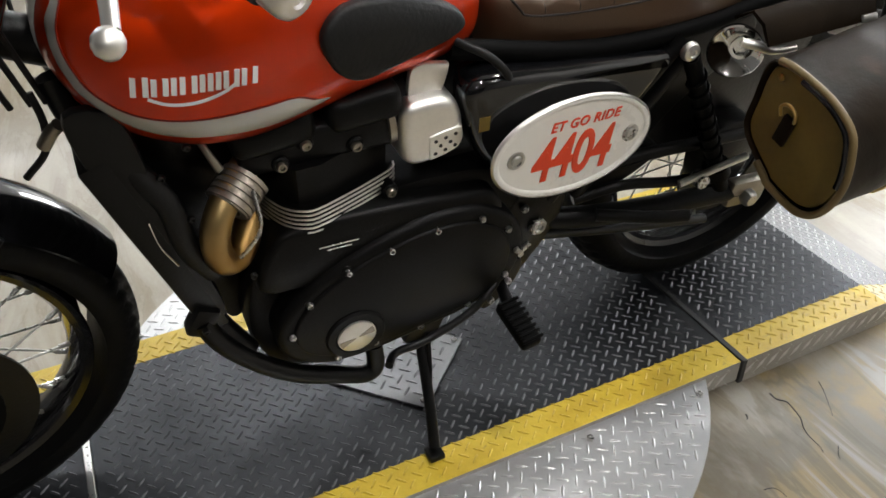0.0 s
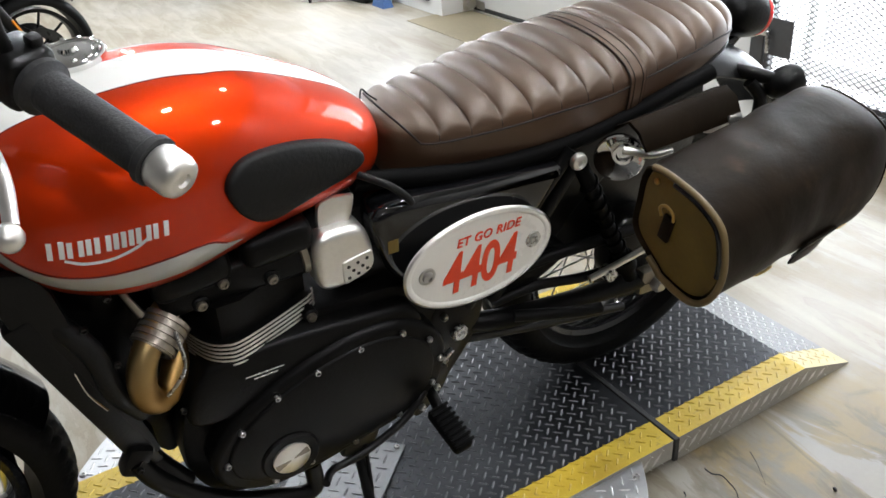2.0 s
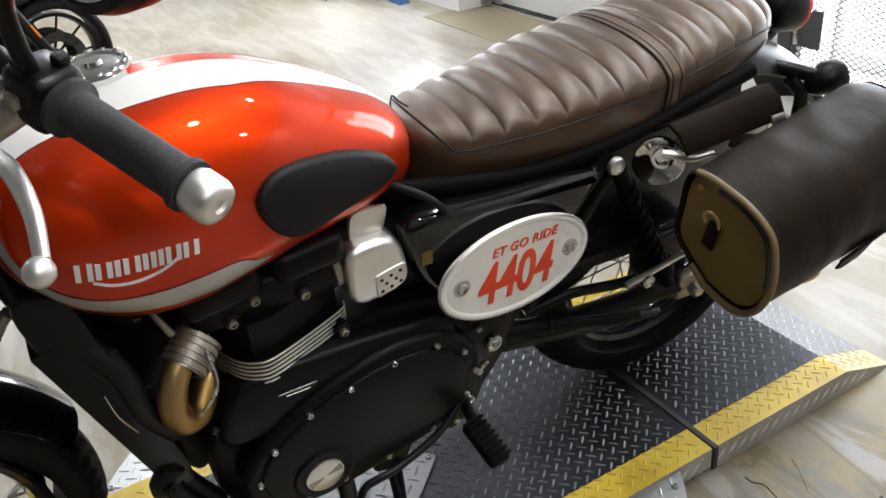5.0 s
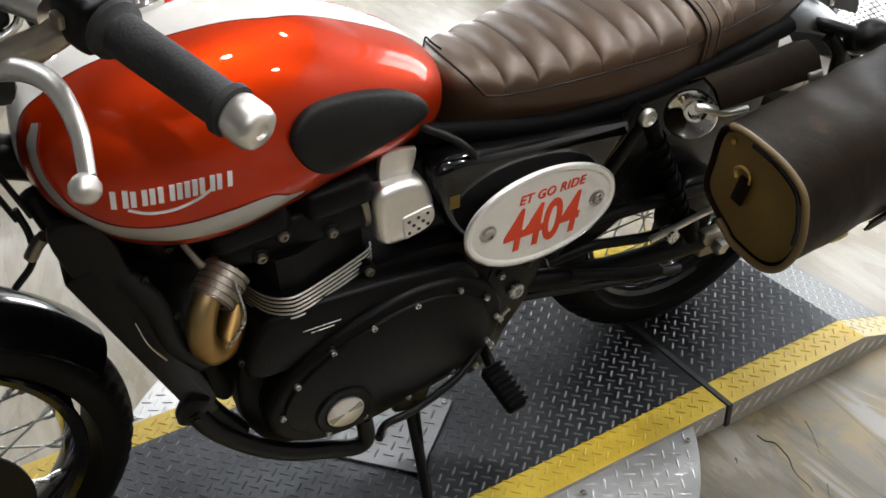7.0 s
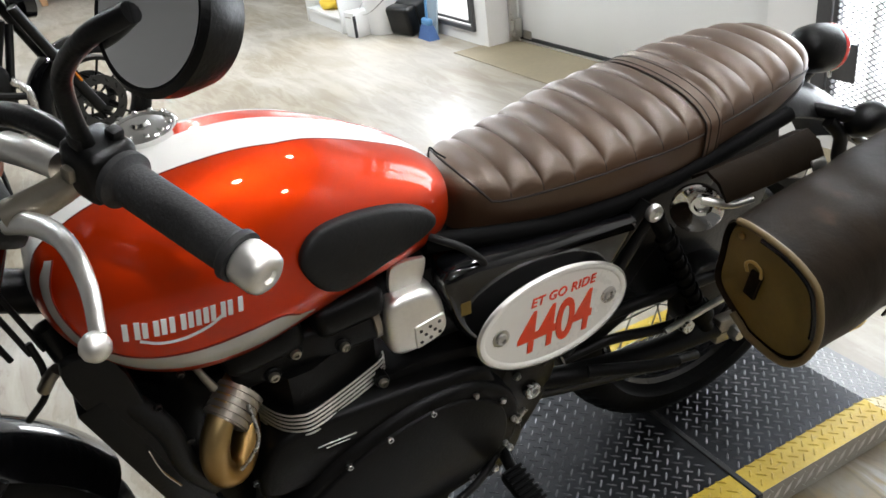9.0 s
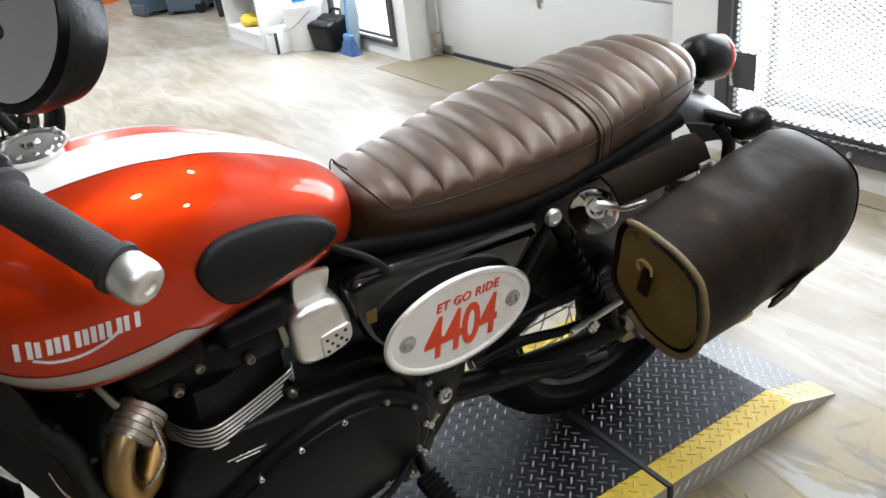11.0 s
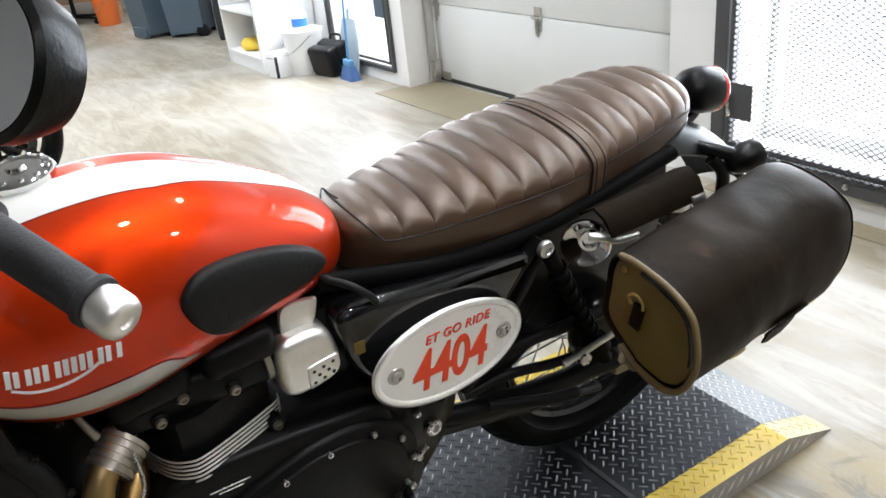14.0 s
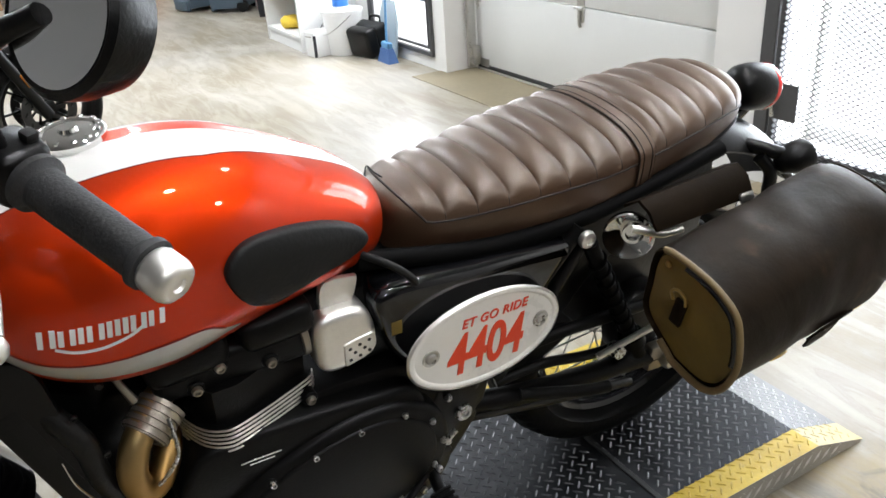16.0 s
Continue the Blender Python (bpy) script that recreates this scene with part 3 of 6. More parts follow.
# ---------------------------------------------------------------- turntable and ramps
def treads(bm, inside, x0, x1, y0, y1, z_of, pitch=0.0285, size=0.0125, wide=0.0034, high=0.0022, turn=0.0, tread_slot=0):
    """Raised lens-shaped treads in a basket pattern."""
    e = (math.cos(math.pi / 4 + turn), math.sin(math.pi / 4 + turn))
    cx, cy = (x0 + x1) / 2, (y0 + y1) / 2
    n = int(((x1 - x0) + (y1 - y0)) / pitch / 1.3) + 2
    for i in range(-n, n + 1):
        for j in range(-n, n + 1):
            x, y = cx + (i * e[0] - j * e[1]) * pitch, cy + (i * e[1] + j * e[0]) * pitch
            if not (x0 + 0.006 < x < x1 - 0.006 and y0 + 0.004 < y < y1 - 0.004):
                continue
            k = inside(x, y)
            if k is None:
                continue
            c, s = e if (i + j) % 2 else (-e[1], e[0])
            ring = [(-size, 0), (-size * 0.5, -wide), (size * 0.5, -wide), (size, 0), (size * 0.5, wide), (-size * 0.5, wide)]
            base = [bm.verts.new((x + p * c - q * s, y + p * s + q * c, z_of(x + p * c - q * s, y + p * s + q * c) - 0.0002)) for p, q in ring]
            peak = [bm.verts.new((x + p * c, y + p * s, z_of(x + p * c, y + p * s) + high)) for p in (-size * 0.55, size * 0.55)]
            for f in ((base[0], base[1], peak[0]), (base[1], base[2], peak[1], peak[0]), (base[2], base[3], peak[1]), (base[3], base[4], peak[1]), (base[4], base[5], peak[0], peak[1]), (base[5], base[0], peak[0])):
                bm.faces.new(f).material_index = k if k else tread_slot
    return bm


PY0, PY1, YEL, TOP = 0.772, 1.352, 0.066, 0.06
SL, SR = -0.055, 1.097            # joints between the turning middle and the end ramps
CX, CY, DISC_R, DISC_Z = 0.520, 1.058, 0.565, 0.051


def stripe(x, y):
    return (7 if x > 1.48 or x < -0.445 else 1) if (y < PY0 + YEL or y > PY1 - YEL) else (2 if x > 1.48 or x < -0.445 else 0)


def plate_mesh(xs, zs, name, parent):
    """A folded plate along x with yellow borders and turned-down sides."""
    bm = bmesh.new()
    ys = [PY0, PY0 + YEL, PY1 - YEL, PY1]
    grid = [[bm.verts.new((x, y, z)) for y in ys] for x, z in zip(xs, zs)]
    for a, b in zip(grid, grid[1:]):
        for j in range(3):
            # sloped faces take the mid-grey steel and the glare-paled yellow
            bm.faces.new((a[j], b[j], b[j + 1], a[j + 1])).material_index = (0 if abs(a[j].co.z - b[j].co.z) < 0.004 else 4) if j == 1 else (1 if abs(a[j].co.z - b[j].co.z) < 0.004 else 7)
    for j, y in ((0, PY0), (3, PY1)):
        low = [bm.verts.new((x, y, 0.012 if SL <= x <= SR and len(xs) == 2 else 0.0005)) for x in xs]
        for k in range(len(xs) - 1):
            bm.faces.new((grid[k][j], grid[k + 1][j], low[k + 1], low[k])).material_index = 5
    for row in (grid[0], grid[-1]):
        if row[0].co.z > 0.02:
            low = [bm.verts.new((p.co.x, p.co.y, 0.013)) for p in row]
            for j in range(3):
                bm.faces.new((row[j], row[j + 1], low[j + 1], low[j])).material_index = 2

    def height(x, y):
        return lerp_table(list(zip(xs, zs)), x)[0]

    lo, hi = min(xs), max(xs)
    treads(bm, lambda x, y: stripe(x, y) if abs(y - PY0 - YEL) > 0.004 else None, lo + 0.004, hi - 0.008, PY0 + 0.003, PY1 - 0.003, height, 0.0202, 0.0120, 0.0025, 0.0020, tread_slot=3)
    # treads on the near turned-down side
    n = int((hi - lo) / 0.03)
    for i in range(n):
        x = lo + 0.015 + i * 0.03
        zt = height(x, 0)
        if zt < 0.03:
            continue
        tall = min(1.0, zt / TOP)
        for dx, zc, hx, hz, wide in ((0.0, 0.52, 0.0125, 0.0145, 0.0034), (0.015, 0.80, -0.006, 0.006, 0.0026), (0.015, 0.22, -0.006, 0.006, 0.0026)):
            zc, hz = zt * zc, hz * tall
            ends = [(-hx, -hz), (wide, -wide * 0.8), (hx, hz), (-wide, wide * 0.8)]
            v = [bm.verts.new((x + dx + p, PY0, zc + q)) for p, q in (ends if hx > 0 else ends[::-1])]
            t = bm.verts.new((x + dx, PY0 - 0.0030, zc))
            for k in range(4):
                bm.faces.new((v[k], v[(k + 1) % 4], t)).material_index = 6
    return part(name, bm, [PLATE, YELLOW, BRIGHT, TREAD, MIDSTEEL, SIDE, DASH, YELLOWPALE], parent, smooth=0)


turntable = thing("turntable", pose(0, 0, 0), "steel diamond-plate display turntable with yellow borders", "turntable")
disc = lathe([(DISC_R - 0.030, 0.0), (DISC_R - 0.030, DISC_Z - 0.008), (DISC_R, DISC_Z - 0.008), (DISC_R, DISC_Z - 0.0015), (DISC_R - 0.0015, DISC_Z), (0, DISC_Z)], pose(CX, CY, 0), 96)
treads(disc, lambda x, y: 0 if (x - CX) ** 2 + (y - CY) ** 2 < (DISC_R - 0.012) ** 2 and (y < PY0 - 0.006 or y > PY1 + 0.006) else None, CX - DISC_R, CX + DISC_R, CY - DISC_R, CY + DISC_R, lambda x, y: DISC_Z, 0.0225, 0.0135, 0.0028, 0.0020, turn=0.25)
part("disc", disc, BRIGHT, turntable, "bright aluminium diamond-plate disc", smooth=30)
plate_mesh([SL + 0.008, SR - 0.008], [TOP, TOP], "deck", turntable)
COVER_X, COVER_Y = 0.508, 1.065
cover = box(0.195, 0.195, 0.004, pose(COVER_X, COVER_Y, TOP + 0.004, 0, 0, 44), 0.001, 1)
treads(cover, lambda x, y: 0 if abs(x - COVER_X) + abs(y - COVER_Y) < 0.125 else None, COVER_X - 0.14, COVER_X + 0.14, COVER_Y - 0.14, COVER_Y + 0.14, lambda x, y: TOP + 0.006, 0.0240, 0.0140, 0.0028, 0.0018)
cover_plate = part("cover_plate", cover, MIDSTEEL, turntable, "bare steel square cover plate", smooth=30)
for du, dv in ((0.12, 0), (-0.12, 0), (0, 0.12), (0, -0.12)):
    part("screw", screw(0.006, 0.004, pose(COVER_X + du, COVER_Y + dv, TOP + 0.006)), STEEL, cover_plate)
for bolt_x in (0.070, 0.305, 0.735, 0.971):
    for bolt_y in (PY0 - 0.024, PY1 + 0.024):
        part("bolt", screw(0.007, 0.005, pose(bolt_x, bolt_y, DISC_Z)), STEEL, turntable)
for xs, zs, side in (([SR + 0.004, 1.475, 1.635], [TOP, TOP, 0.004], SR), ([-0.615, -0.44, SL - 0.004], [0.004, TOP, TOP], SL)):
    ramp = thing("end_ramp", pose(0, 0, 0), "diamond-plate end ramp with yellow borders beside the turntable", "ramp", "end ramps")
    plate_mesh(xs, zs, "ramp_plate", ramp)
    part("gap_strip", box(0.0125, PY1 - PY0 + 0.008, 0.058, pose(side, (PY0 + PY1) / 2, 0.0335), 0.0015, 1), SEAL if side > 0 else STEEL, ramp, "dark joint strip" if side > 0 else "bright joint strip")


# ---------------------------------------------------------------- the motorcycle
LEAN_LEFT = 8.5
BIKE = pose(0, 1.06, TOP + 0.002, LEAN_LEFT, 0, 0)
bike = thing("motorcycle", BIKE, "red and white classic motorcycle leaning on its side stand", "motorcycle")
STEER = 10.0
AXIS = Vector((math.tan(radians(25.1)), 0, 1)).normalized()
FOOT = Vector((-0.32, 0, 0))
TURN_M = Matrix.Translation(FOOT) @ Matrix.Rotation(radians(STEER), 4, AXIS) @ Matrix.Translation(-FOOT)


def steered(bm):
    bmesh.ops.transform(bm, matrix=TURN_M, verts=bm.verts)
    return bm


def wheel(name, centre, radius, width, rim_r, spokes, turned, hub_r, knobs):
    """A wire wheel: tyre, rim, hub, spokes, with its axle across the bike."""
    m = pose(*centre, 90, 0, 0)
    fix = steered if turned else (lambda b: b)
    h = width / 2
    prof = []
    for k in range(25):
        a = -math.pi * 0.62 + 2 * math.pi * 0.62 * k / 24
        depth = radius - rim_r
        prof.append((rim_r + depth * 0.48 + depth * 0.52 * math.cos(a), h * math.sin(a)))
    seg = knobs * 4
    loops = []
    for k in range(25):
        r, z = prof[k]
        ring = []
        for q in range(seg):
            a = 2 * math.pi * q / seg
            band = (k - 4) // 3
            cut = 0.005 if 5 <= k <= 19 and ((q + (2 if band % 2 else 0)) % 4 == 0 or k in (9, 15)) else 0.0
            ring.append(m @ Vector(((r - cut) * math.cos(a), (r - cut) * math.sin(a), z)))
        loops.append(ring)
    tyre_bm = rings(loops + [loops[0]], caps=False)
    bmesh.ops.remove_doubles(tyre_bm, verts=tyre_bm.verts, dist=0.00001)
    w = part(name, lathe([(0.011, -0.10), (0.011, 0.10)], m, 16) if not turned else steered(lathe([(0.010, -0.085), (0.010, 0.085)], m, 16)), STEEL, bike, "wire-spoked wheel with a black rim")
    part("tyre", fix(tyre_bm), TYRE, w, "black treaded tyre")
    part("rim", fix(lathe([(rim_r + 0.010, -h * 0.62), (rim_r + 0.012, -h * 0.55), (rim_r - 0.008, -h * 0.50), (rim_r - 0.016, -h * 0.2), (rim_r - 0.018, 0), (rim_r - 0.016, h * 0.2), (rim_r - 0.008, h * 0.50), (rim_r + 0.012, h * 0.55), (rim_r + 0.010, h * 0.62), (rim_r - 0.001, h * 0.5), (rim_r - 0.008, 0), (rim_r - 0.001, -h * 0.5)], m, 72, closed=True)), BLACK, w, "gloss black rim")
    part("hub", fix(lathe([(0.018, -0.065), (hub_r, -0.06), (hub_r, -0.045), (hub_r * 0.7, -0.03), (hub_r * 0.6, 0), (hub_r * 0.7, 0.03), (hub_r, 0.045), (hub_r, 0.06), (0.018, 0.065)], m, 32)), SATIN, w, "black hub")
    for k in range(spokes):
        a = 2 * math.pi * k / spokes
        s = 1 if k % 2 else -1
        lead = 0.55 if (k // 2) % 2 else -0.55
        p0 = m @ Vector((hub_r * 0.95 * math.cos(a + lead), hub_r * 0.95 * math.sin(a + lead), s * 0.05))
        p1 = m @ Vector(((rim_r - 0.014) * math.cos(a), (rim_r - 0.014) * math.sin(a), s * 0.008))
        sp = tube([p0, p1], 0.0019, 6, 1)
        tube([p1 + (p0 - p1).normalized() * 0.018, p1], 0.0036, 6, 1, sp)
        part("spoke", fix(sp), STEEL, w)
    return w, m


FA, RA = Vector((-0.22, 0.0, 0.318)), Vector((1.165, 0.042, 0.312))
front, fm = wheel("front_wheel", FA, 0.318, 0.105, 0.232, 36, True, 0.045, 64)
rear, rm = wheel("rear_wheel", RA, 0.318, 0.132, 0.222, 32, False, 0.055, 52)
b = lathe([(0.155, 0.078), (0.155, 0.083), (0.105, 0.083), (0.105, 0.078)], fm, 64, closed=True)
part("brake_disc", steered(b), SATIN, front, "dark steel brake disc")
b = lathe([(0.030, 0.060), (0.115, 0.070), (0.112, 0.086), (0.092, 0.090), (0.088, 0.080), (0.058, 0.080), (0.054, 0.096), (0.030, 0.098), (0.026, 0.090), (0.0, 0.090)], fm, 40)
part("disc_carrier", steered(b), VOIDBLACK, front, "black disc carrier")
for k in range(5):
    part("carrier_arm", steered(box(0.042, 0.016, 0.010, fm @ pose(0, 0, 0.086, 0, 0, 72 * k) @ pose(0.072, 0, 0), 0.003)), SATIN, front)
    part("hub_bolt", steered(screw(0.006, 0.005, fm @ pose(0, 0, 0.091, 0, 0, 72 * k) @ pose(0.068, 0, 0))), STEEL, front)
for k in range(10):
    a = 2 * math.pi * k / 10
    part("rotor_bolt", steered(screw(0.006, 0.006, fm @ pose(0.098 * math.cos(a), 0.098 * math.sin(a), 0.089))), DARKSTEEL, front)
# left side of the bike is -v, which is the +z side of the wheel's own axis
b = lathe([(0.110, 0.074), (0.110, 0.079), (0.07, 0.079), (0.07, 0.074)], rm, 48, closed=True)
part("sprocket", b, DARKSTEEL, rear, "dark sprocket carrier")


def fork_leg(v):
    p0 = FA + Vector((0.0, v, 0.0))
    ax = AXIS
    lower = tube([p0 - ax * 0.03, p0 + ax * 0.30], (0.030, 0.027), 18, 1)
    lathe([(0.030, 0), (0.033, 0.01), (0.033, 0.05), (0.026, 0.06)], Matrix.Translation(p0 + ax * 0.27) @ AXIS.to_track_quat("Z", "Y").to_matrix().to_4x4(), 20, lower)
    part("fork_slider", steered(lower), SATIN, bike, "black fork slider")
    part("fork_tube", steered(tube([p0 + ax * 0.30, p0 + ax * 0.66], 0.0205, 18, 1)), BLACK, bike)
    gaiter = part("fork_gaiter", steered(tube([p0 + ax * 0.31, p0 + ax * 0.47], 0.027, 18, 1)), RUBBER, bike, "ribbed rubber fork gaiter")
    for k in range(9):
        m = Matrix.Translation(p0 + ax * (0.315 + k * 0.0165)) @ AXIS.to_track_quat("Z", "Y").to_matrix().to_4x4()
        part("bellows_ring", steered(lathe([(0.024, 0), (0.033, 0.007), (0.024, 0.014)], m, 18)), RUBBER, gaiter)


fork_leg(-0.098)
fork_leg(0.098)
# axle clamp and caliper
b = box(0.07, 0.045, 0.10, pose(FA.x + 0.085, -0.105, FA.z + 0.10, 0, 25, 0), 0.012)
part("brake_caliper", steered(b), SATIN, bike, "black brake caliper")
for w_ in (0.60, 0.80):
    c = Vector((-0.32 + w_ * math.tan(radians(25.1)), 0, w_))
    part("triple_clamp", steered(box(0.085, 0.24, 0.032, Matrix.Translation(c + Vector((0.0, 0, 0.12))) @ pose(0, 0, 0, 0, 25.1, 0), 0.012)), SATIN, bike)

# front mudguard
loops = []
for k in range(33):
    a = radians(22 + 110 * k / 32)      # from behind the tyre, over it, to the front
    ring = []
    for q in range(13):
        s = -1 + 2 * q / 12
        r = 0.340 - 0.030 * abs(s) ** 2.4
        ring.append(FA + Vector((r * math.cos(a), s * 0.066, r * math.sin(a))))
    for q in range(12, -1, -1):
        s = -1 + 2 * q / 12
        r = 0.336 - 0.030 * abs(s) ** 2.4
        ring.append(FA + Vector((r * math.cos(a), s * 0.063, r * math.sin(a))))
    loops.append(ring)
part("front_mudguard", steered(rings(loops)), BLACK, bike, "gloss black front mudguard")
for s in (-1, 1):
    part("mudguard_stay", steered(tube([FA + Vector((0.19, s * 0.066, 0.25)), FA + Vector((0.08, s * 0.085, 0.15)), FA + Vector((0.035, s * 0.1, 0.06))], 0.006, 10, 4)), SATIN, bike)

# ---- fuel tank
TANK = [
    (0.082, 0.032, 0.772, 0.792, 0.5), (0.088, 0.068, 0.752, 0.820, 0.5), (0.102, 0.100, 0.724, 0.849, 0.47), (0.129, 0.125, 0.692, 0.866, 0.45), (0.165, 0.143, 0.664, 0.881, 0.44),
    (0.217, 0.154, 0.643, 0.891, 0.43), (0.280, 0.156, 0.637, 0.897, 0.43), (0.342, 0.151, 0.646, 0.896, 0.43),
    (0.404, 0.143, 0.659, 0.883, 0.44), (0.467, 0.131, 0.667, 0.856, 0.45), (0.519, 0.116, 0.671, 0.830, 0.46),
    (0.561, 0.098, 0.675, 0.806, 0.47), (0.587, 0.078, 0.683, 0.785, 0.48), (0.602, 0.055, 0.698, 0.769, 0.5), (0.611, 0.024, 0.716, 0.753, 0.5)]


def mid_v(u):
    """Sideways shear of tank and seat, fitted to their outlines from the camera."""
    return 0.04 * (u - 0.1)


def tank_half(u, w):
    """Half the tank's width at a place on its side."""
    hw, wb, wt, mid = smooth_table(TANK, u)
    wm = wb + (wt - wb) * mid
    q, p = ((w - wm) / (wt - wm), 2.25) if w > wm else ((wm - w) / (wm - wb), 2.7)
    return hw * max(0.0, 1 - min(abs(q), 1) ** p) ** (1 / p)


loops = []
N = 72
for k in range(120):
    t = k / 119
    u = 0.082 + 0.529 * (0.5 - 0.5 * math.cos(math.pi * t)) * 0.35 + 0.529 * t * 0.65
    hw, wb, wt, mid = smooth_table(TANK, u)
    wm = wb + (wt - wb) * mid
    ring = []
    for i in range(N):
        a = 2 * math.pi * i / N
        c, s = math.cos(a), math.sin(a)
        p = 2.25 if s > 0 else 2.7
        v = hw * math.copysign(abs(c) ** (2 / p), c)
        w = wm + (wt - wm if s > 0 else wm - wb) * math.copysign(abs(s) ** (2 / p), s)
        ring.append((u, v + mid_v(u), w))
    loops.append(ring)
tank = part("fuel_tank", rings(loops), RED, bike, "glossy red tank with white and silver stripes", 60)
# welded rim under the tank
loops = []
for s in (-1, 1):
    pts = []
    for k in range(40):
        u = 0.094 + 0.49 * k / 39
        hw, wb, wt, mid = smooth_table(TANK, u)
        w = wb + (wt - wb) * 0.035
        pts.append((u, mid_v(u) + s * (tank_half(u, w) + 0.001), w))
    part("tank_seam", tube(pts, 0.0045, 8, 2), RED, tank)


def on_tank(u, w, lift, side=-1):
    return Vector((u, mid_v(u) + side * (tank_half(u, w) + lift), w))


# knee pads
PAD = curve2([(0.354, 0.781), (0.367, 0.803), (0.394, 0.812), (0.442, 0.807), (0.492, 0.792), (0.531, 0.771), (0.551, 0.751), (0.553, 0.737), (0.526, 0.731), (0.482, 0.729), (0.441, 0.723), (0.410, 0.718), (0.386, 0.726), (0.366, 0.747)], 6)
pc = Vector((0.450, 0, 0.765))
for s in (-1, 1):
    loops = []
    for f, lift in ((1.0, -0.004), (1.0, 0.004), (0.985, 0.008), (0.95, 0.0105), (0.88, 0.0115), (0.6, 0.012), (0.3, 0.012), (0.02, 0.012)):
        loops.append([on_tank(pc.x + (u - pc.x) * f, pc.z + (w - pc.z) * f, lift, s) for u, w in PAD])
    part("knee_pad", rings(loops), RUBBER, tank, "black rubber knee pad")
# silver stripe along the lower front edge, ending in a point
INNER = smooth_path([(0.118, 0, 0.842), (0.108, 0, 0.822), (0.106, 0, 0.802), (0.111, 0, 0.780), (0.122, 0, 0.758), (0.148, 0, 0.737), (0.184, 0, 0.725), (0.229, 0, 0.720), (0.279, 0, 0.720), (0.322, 0, 0.720), (0.346, 0, 0.708), (0.366, 0, 0.702)], 6)
OUTER = smooth_path([(0.110, 0, 0.840), (0.099, 0, 0.822), (0.097, 0, 0.800), (0.101, 0, 0.776), (0.114, 0, 0.748), (0.145, 0, 0.719), (0.181, 0, 0.701), (0.226, 0, 0.692), (0.279, 0, 0.687), (0.320, 0, 0.689), (0.346, 0, 0.696), (0.364, 0, 0.701)], 6)
for s in (-1, 1):
    rows = []
    for a, b_ in zip(INNER, OUTER):
        cut = [a.lerp(b_, k / 6) for k in range(7)]
        rows.append([on_tank(q.x, q.z, 0.0011, s) for q in cut] + [on_tank(q.x, q.z, -0.002, s) for q in cut[::-1]])
    part("tank_stripe", rings(rows), SILVER, tank, "silver stripe with a pointed end", 60)
    part("stripe_line", tube([on_tank(q.x, q.z, 0.0004, s) for q in INNER[:-6]], 0.0011, 6, 1), DARKRED, tank, "fine dark red line")
# white maker's mark: plain upright bars and a swoosh
ink = bmesh.new()


def stroke(a, b, half):
    a, b = Vector((a[0], 0, a[1])), Vector((b[0], 0, b[1]))
    d = (b - a).normalized()
    n = Vector((-d.z, 0, d.x)) * half
    rows = []
    steps = max(2, int((b - a).length / 0.004))
    for lift in (0.0002, 0.0011):
        for sgn in (-1, 1):
            rows.append([on_tank(*(lambda q: (q.x, q.z))(a + (b - a) * k / steps + n * sgn), lift) for k in range(steps + 1)])
    q0, q1, q2, q3 = rows[0], rows[1], rows[3], rows[2]
    rings([[q0[k], q1[k], q2[k], q3[k]] for k in range(steps + 1)], bm=ink)


def mark(x, z):
    """A place in the mark: x along it, z up, in metres."""
    return (0.155 + x + 0.16 * z, 0.757 + z - 0.035 * x)


def strokes(*segs):
    for x0, z0, x1, z1, h in segs:
        stroke(mark(x0, z0), mark(x1, z1), h)


x = 0.0
for wd, hgt in ((0.017, 0.0215), (0.0165, 0.019), (0.006, 0.019), (0.017, 0.019), (0.0215, 0.019), (0.0165, 0.019), (0.017, 0.0185)):
    for k in range(1 if wd < 0.01 else 3 if wd > 0.02 else 2):
        bar = 0.0027 + k * (wd - 0.0054) / max(1, (2 if wd > 0.02 else 1))
        strokes((x + bar, 0.0, x + bar, hgt, 0.0027))
    x += wd + 0.0024
sw = smooth_path([(0.016, 0, -0.003), (0.036, 0, -0.0105), (0.062, 0, -0.0115), (0.088, 0, -0.005), (0.104, 0, 0.004)], 5)
for a, b_ in zip(sw, sw[1:]):
    strokes((a.x, a.z, b_.x, b_.z, 0.0017))
part("makers_mark", ink, WHITEINK, tank, "white maker's mark with a swoosh", 0)
# filler cap
cap = lathe([(0.036, -0.01), (0.036, 0.002), (0.040, 0.003), (0.041, 0.010), (0.038, 0.014), (0.030, 0.016), (0.028, 0.014), (0.012, 0.015), (0.010, 0.019), (0, 0.019)], pose(0.250, 0.045, 0.893, 0, -4, 0), 36)
for k in range(12):
    a = 2 * math.pi * k / 12
    box(0.008, 0.006, 0.006, pose(0.250, 0.045, 0.893, 0, -4, 0) @ pose(0.034 * math.cos(a), 0.034 * math.sin(a), 0.014, 0, 0, math.degrees(a)), 0.0015, 1, cap)
part("filler_cap", cap, CHROME, tank, "chrome filler cap")

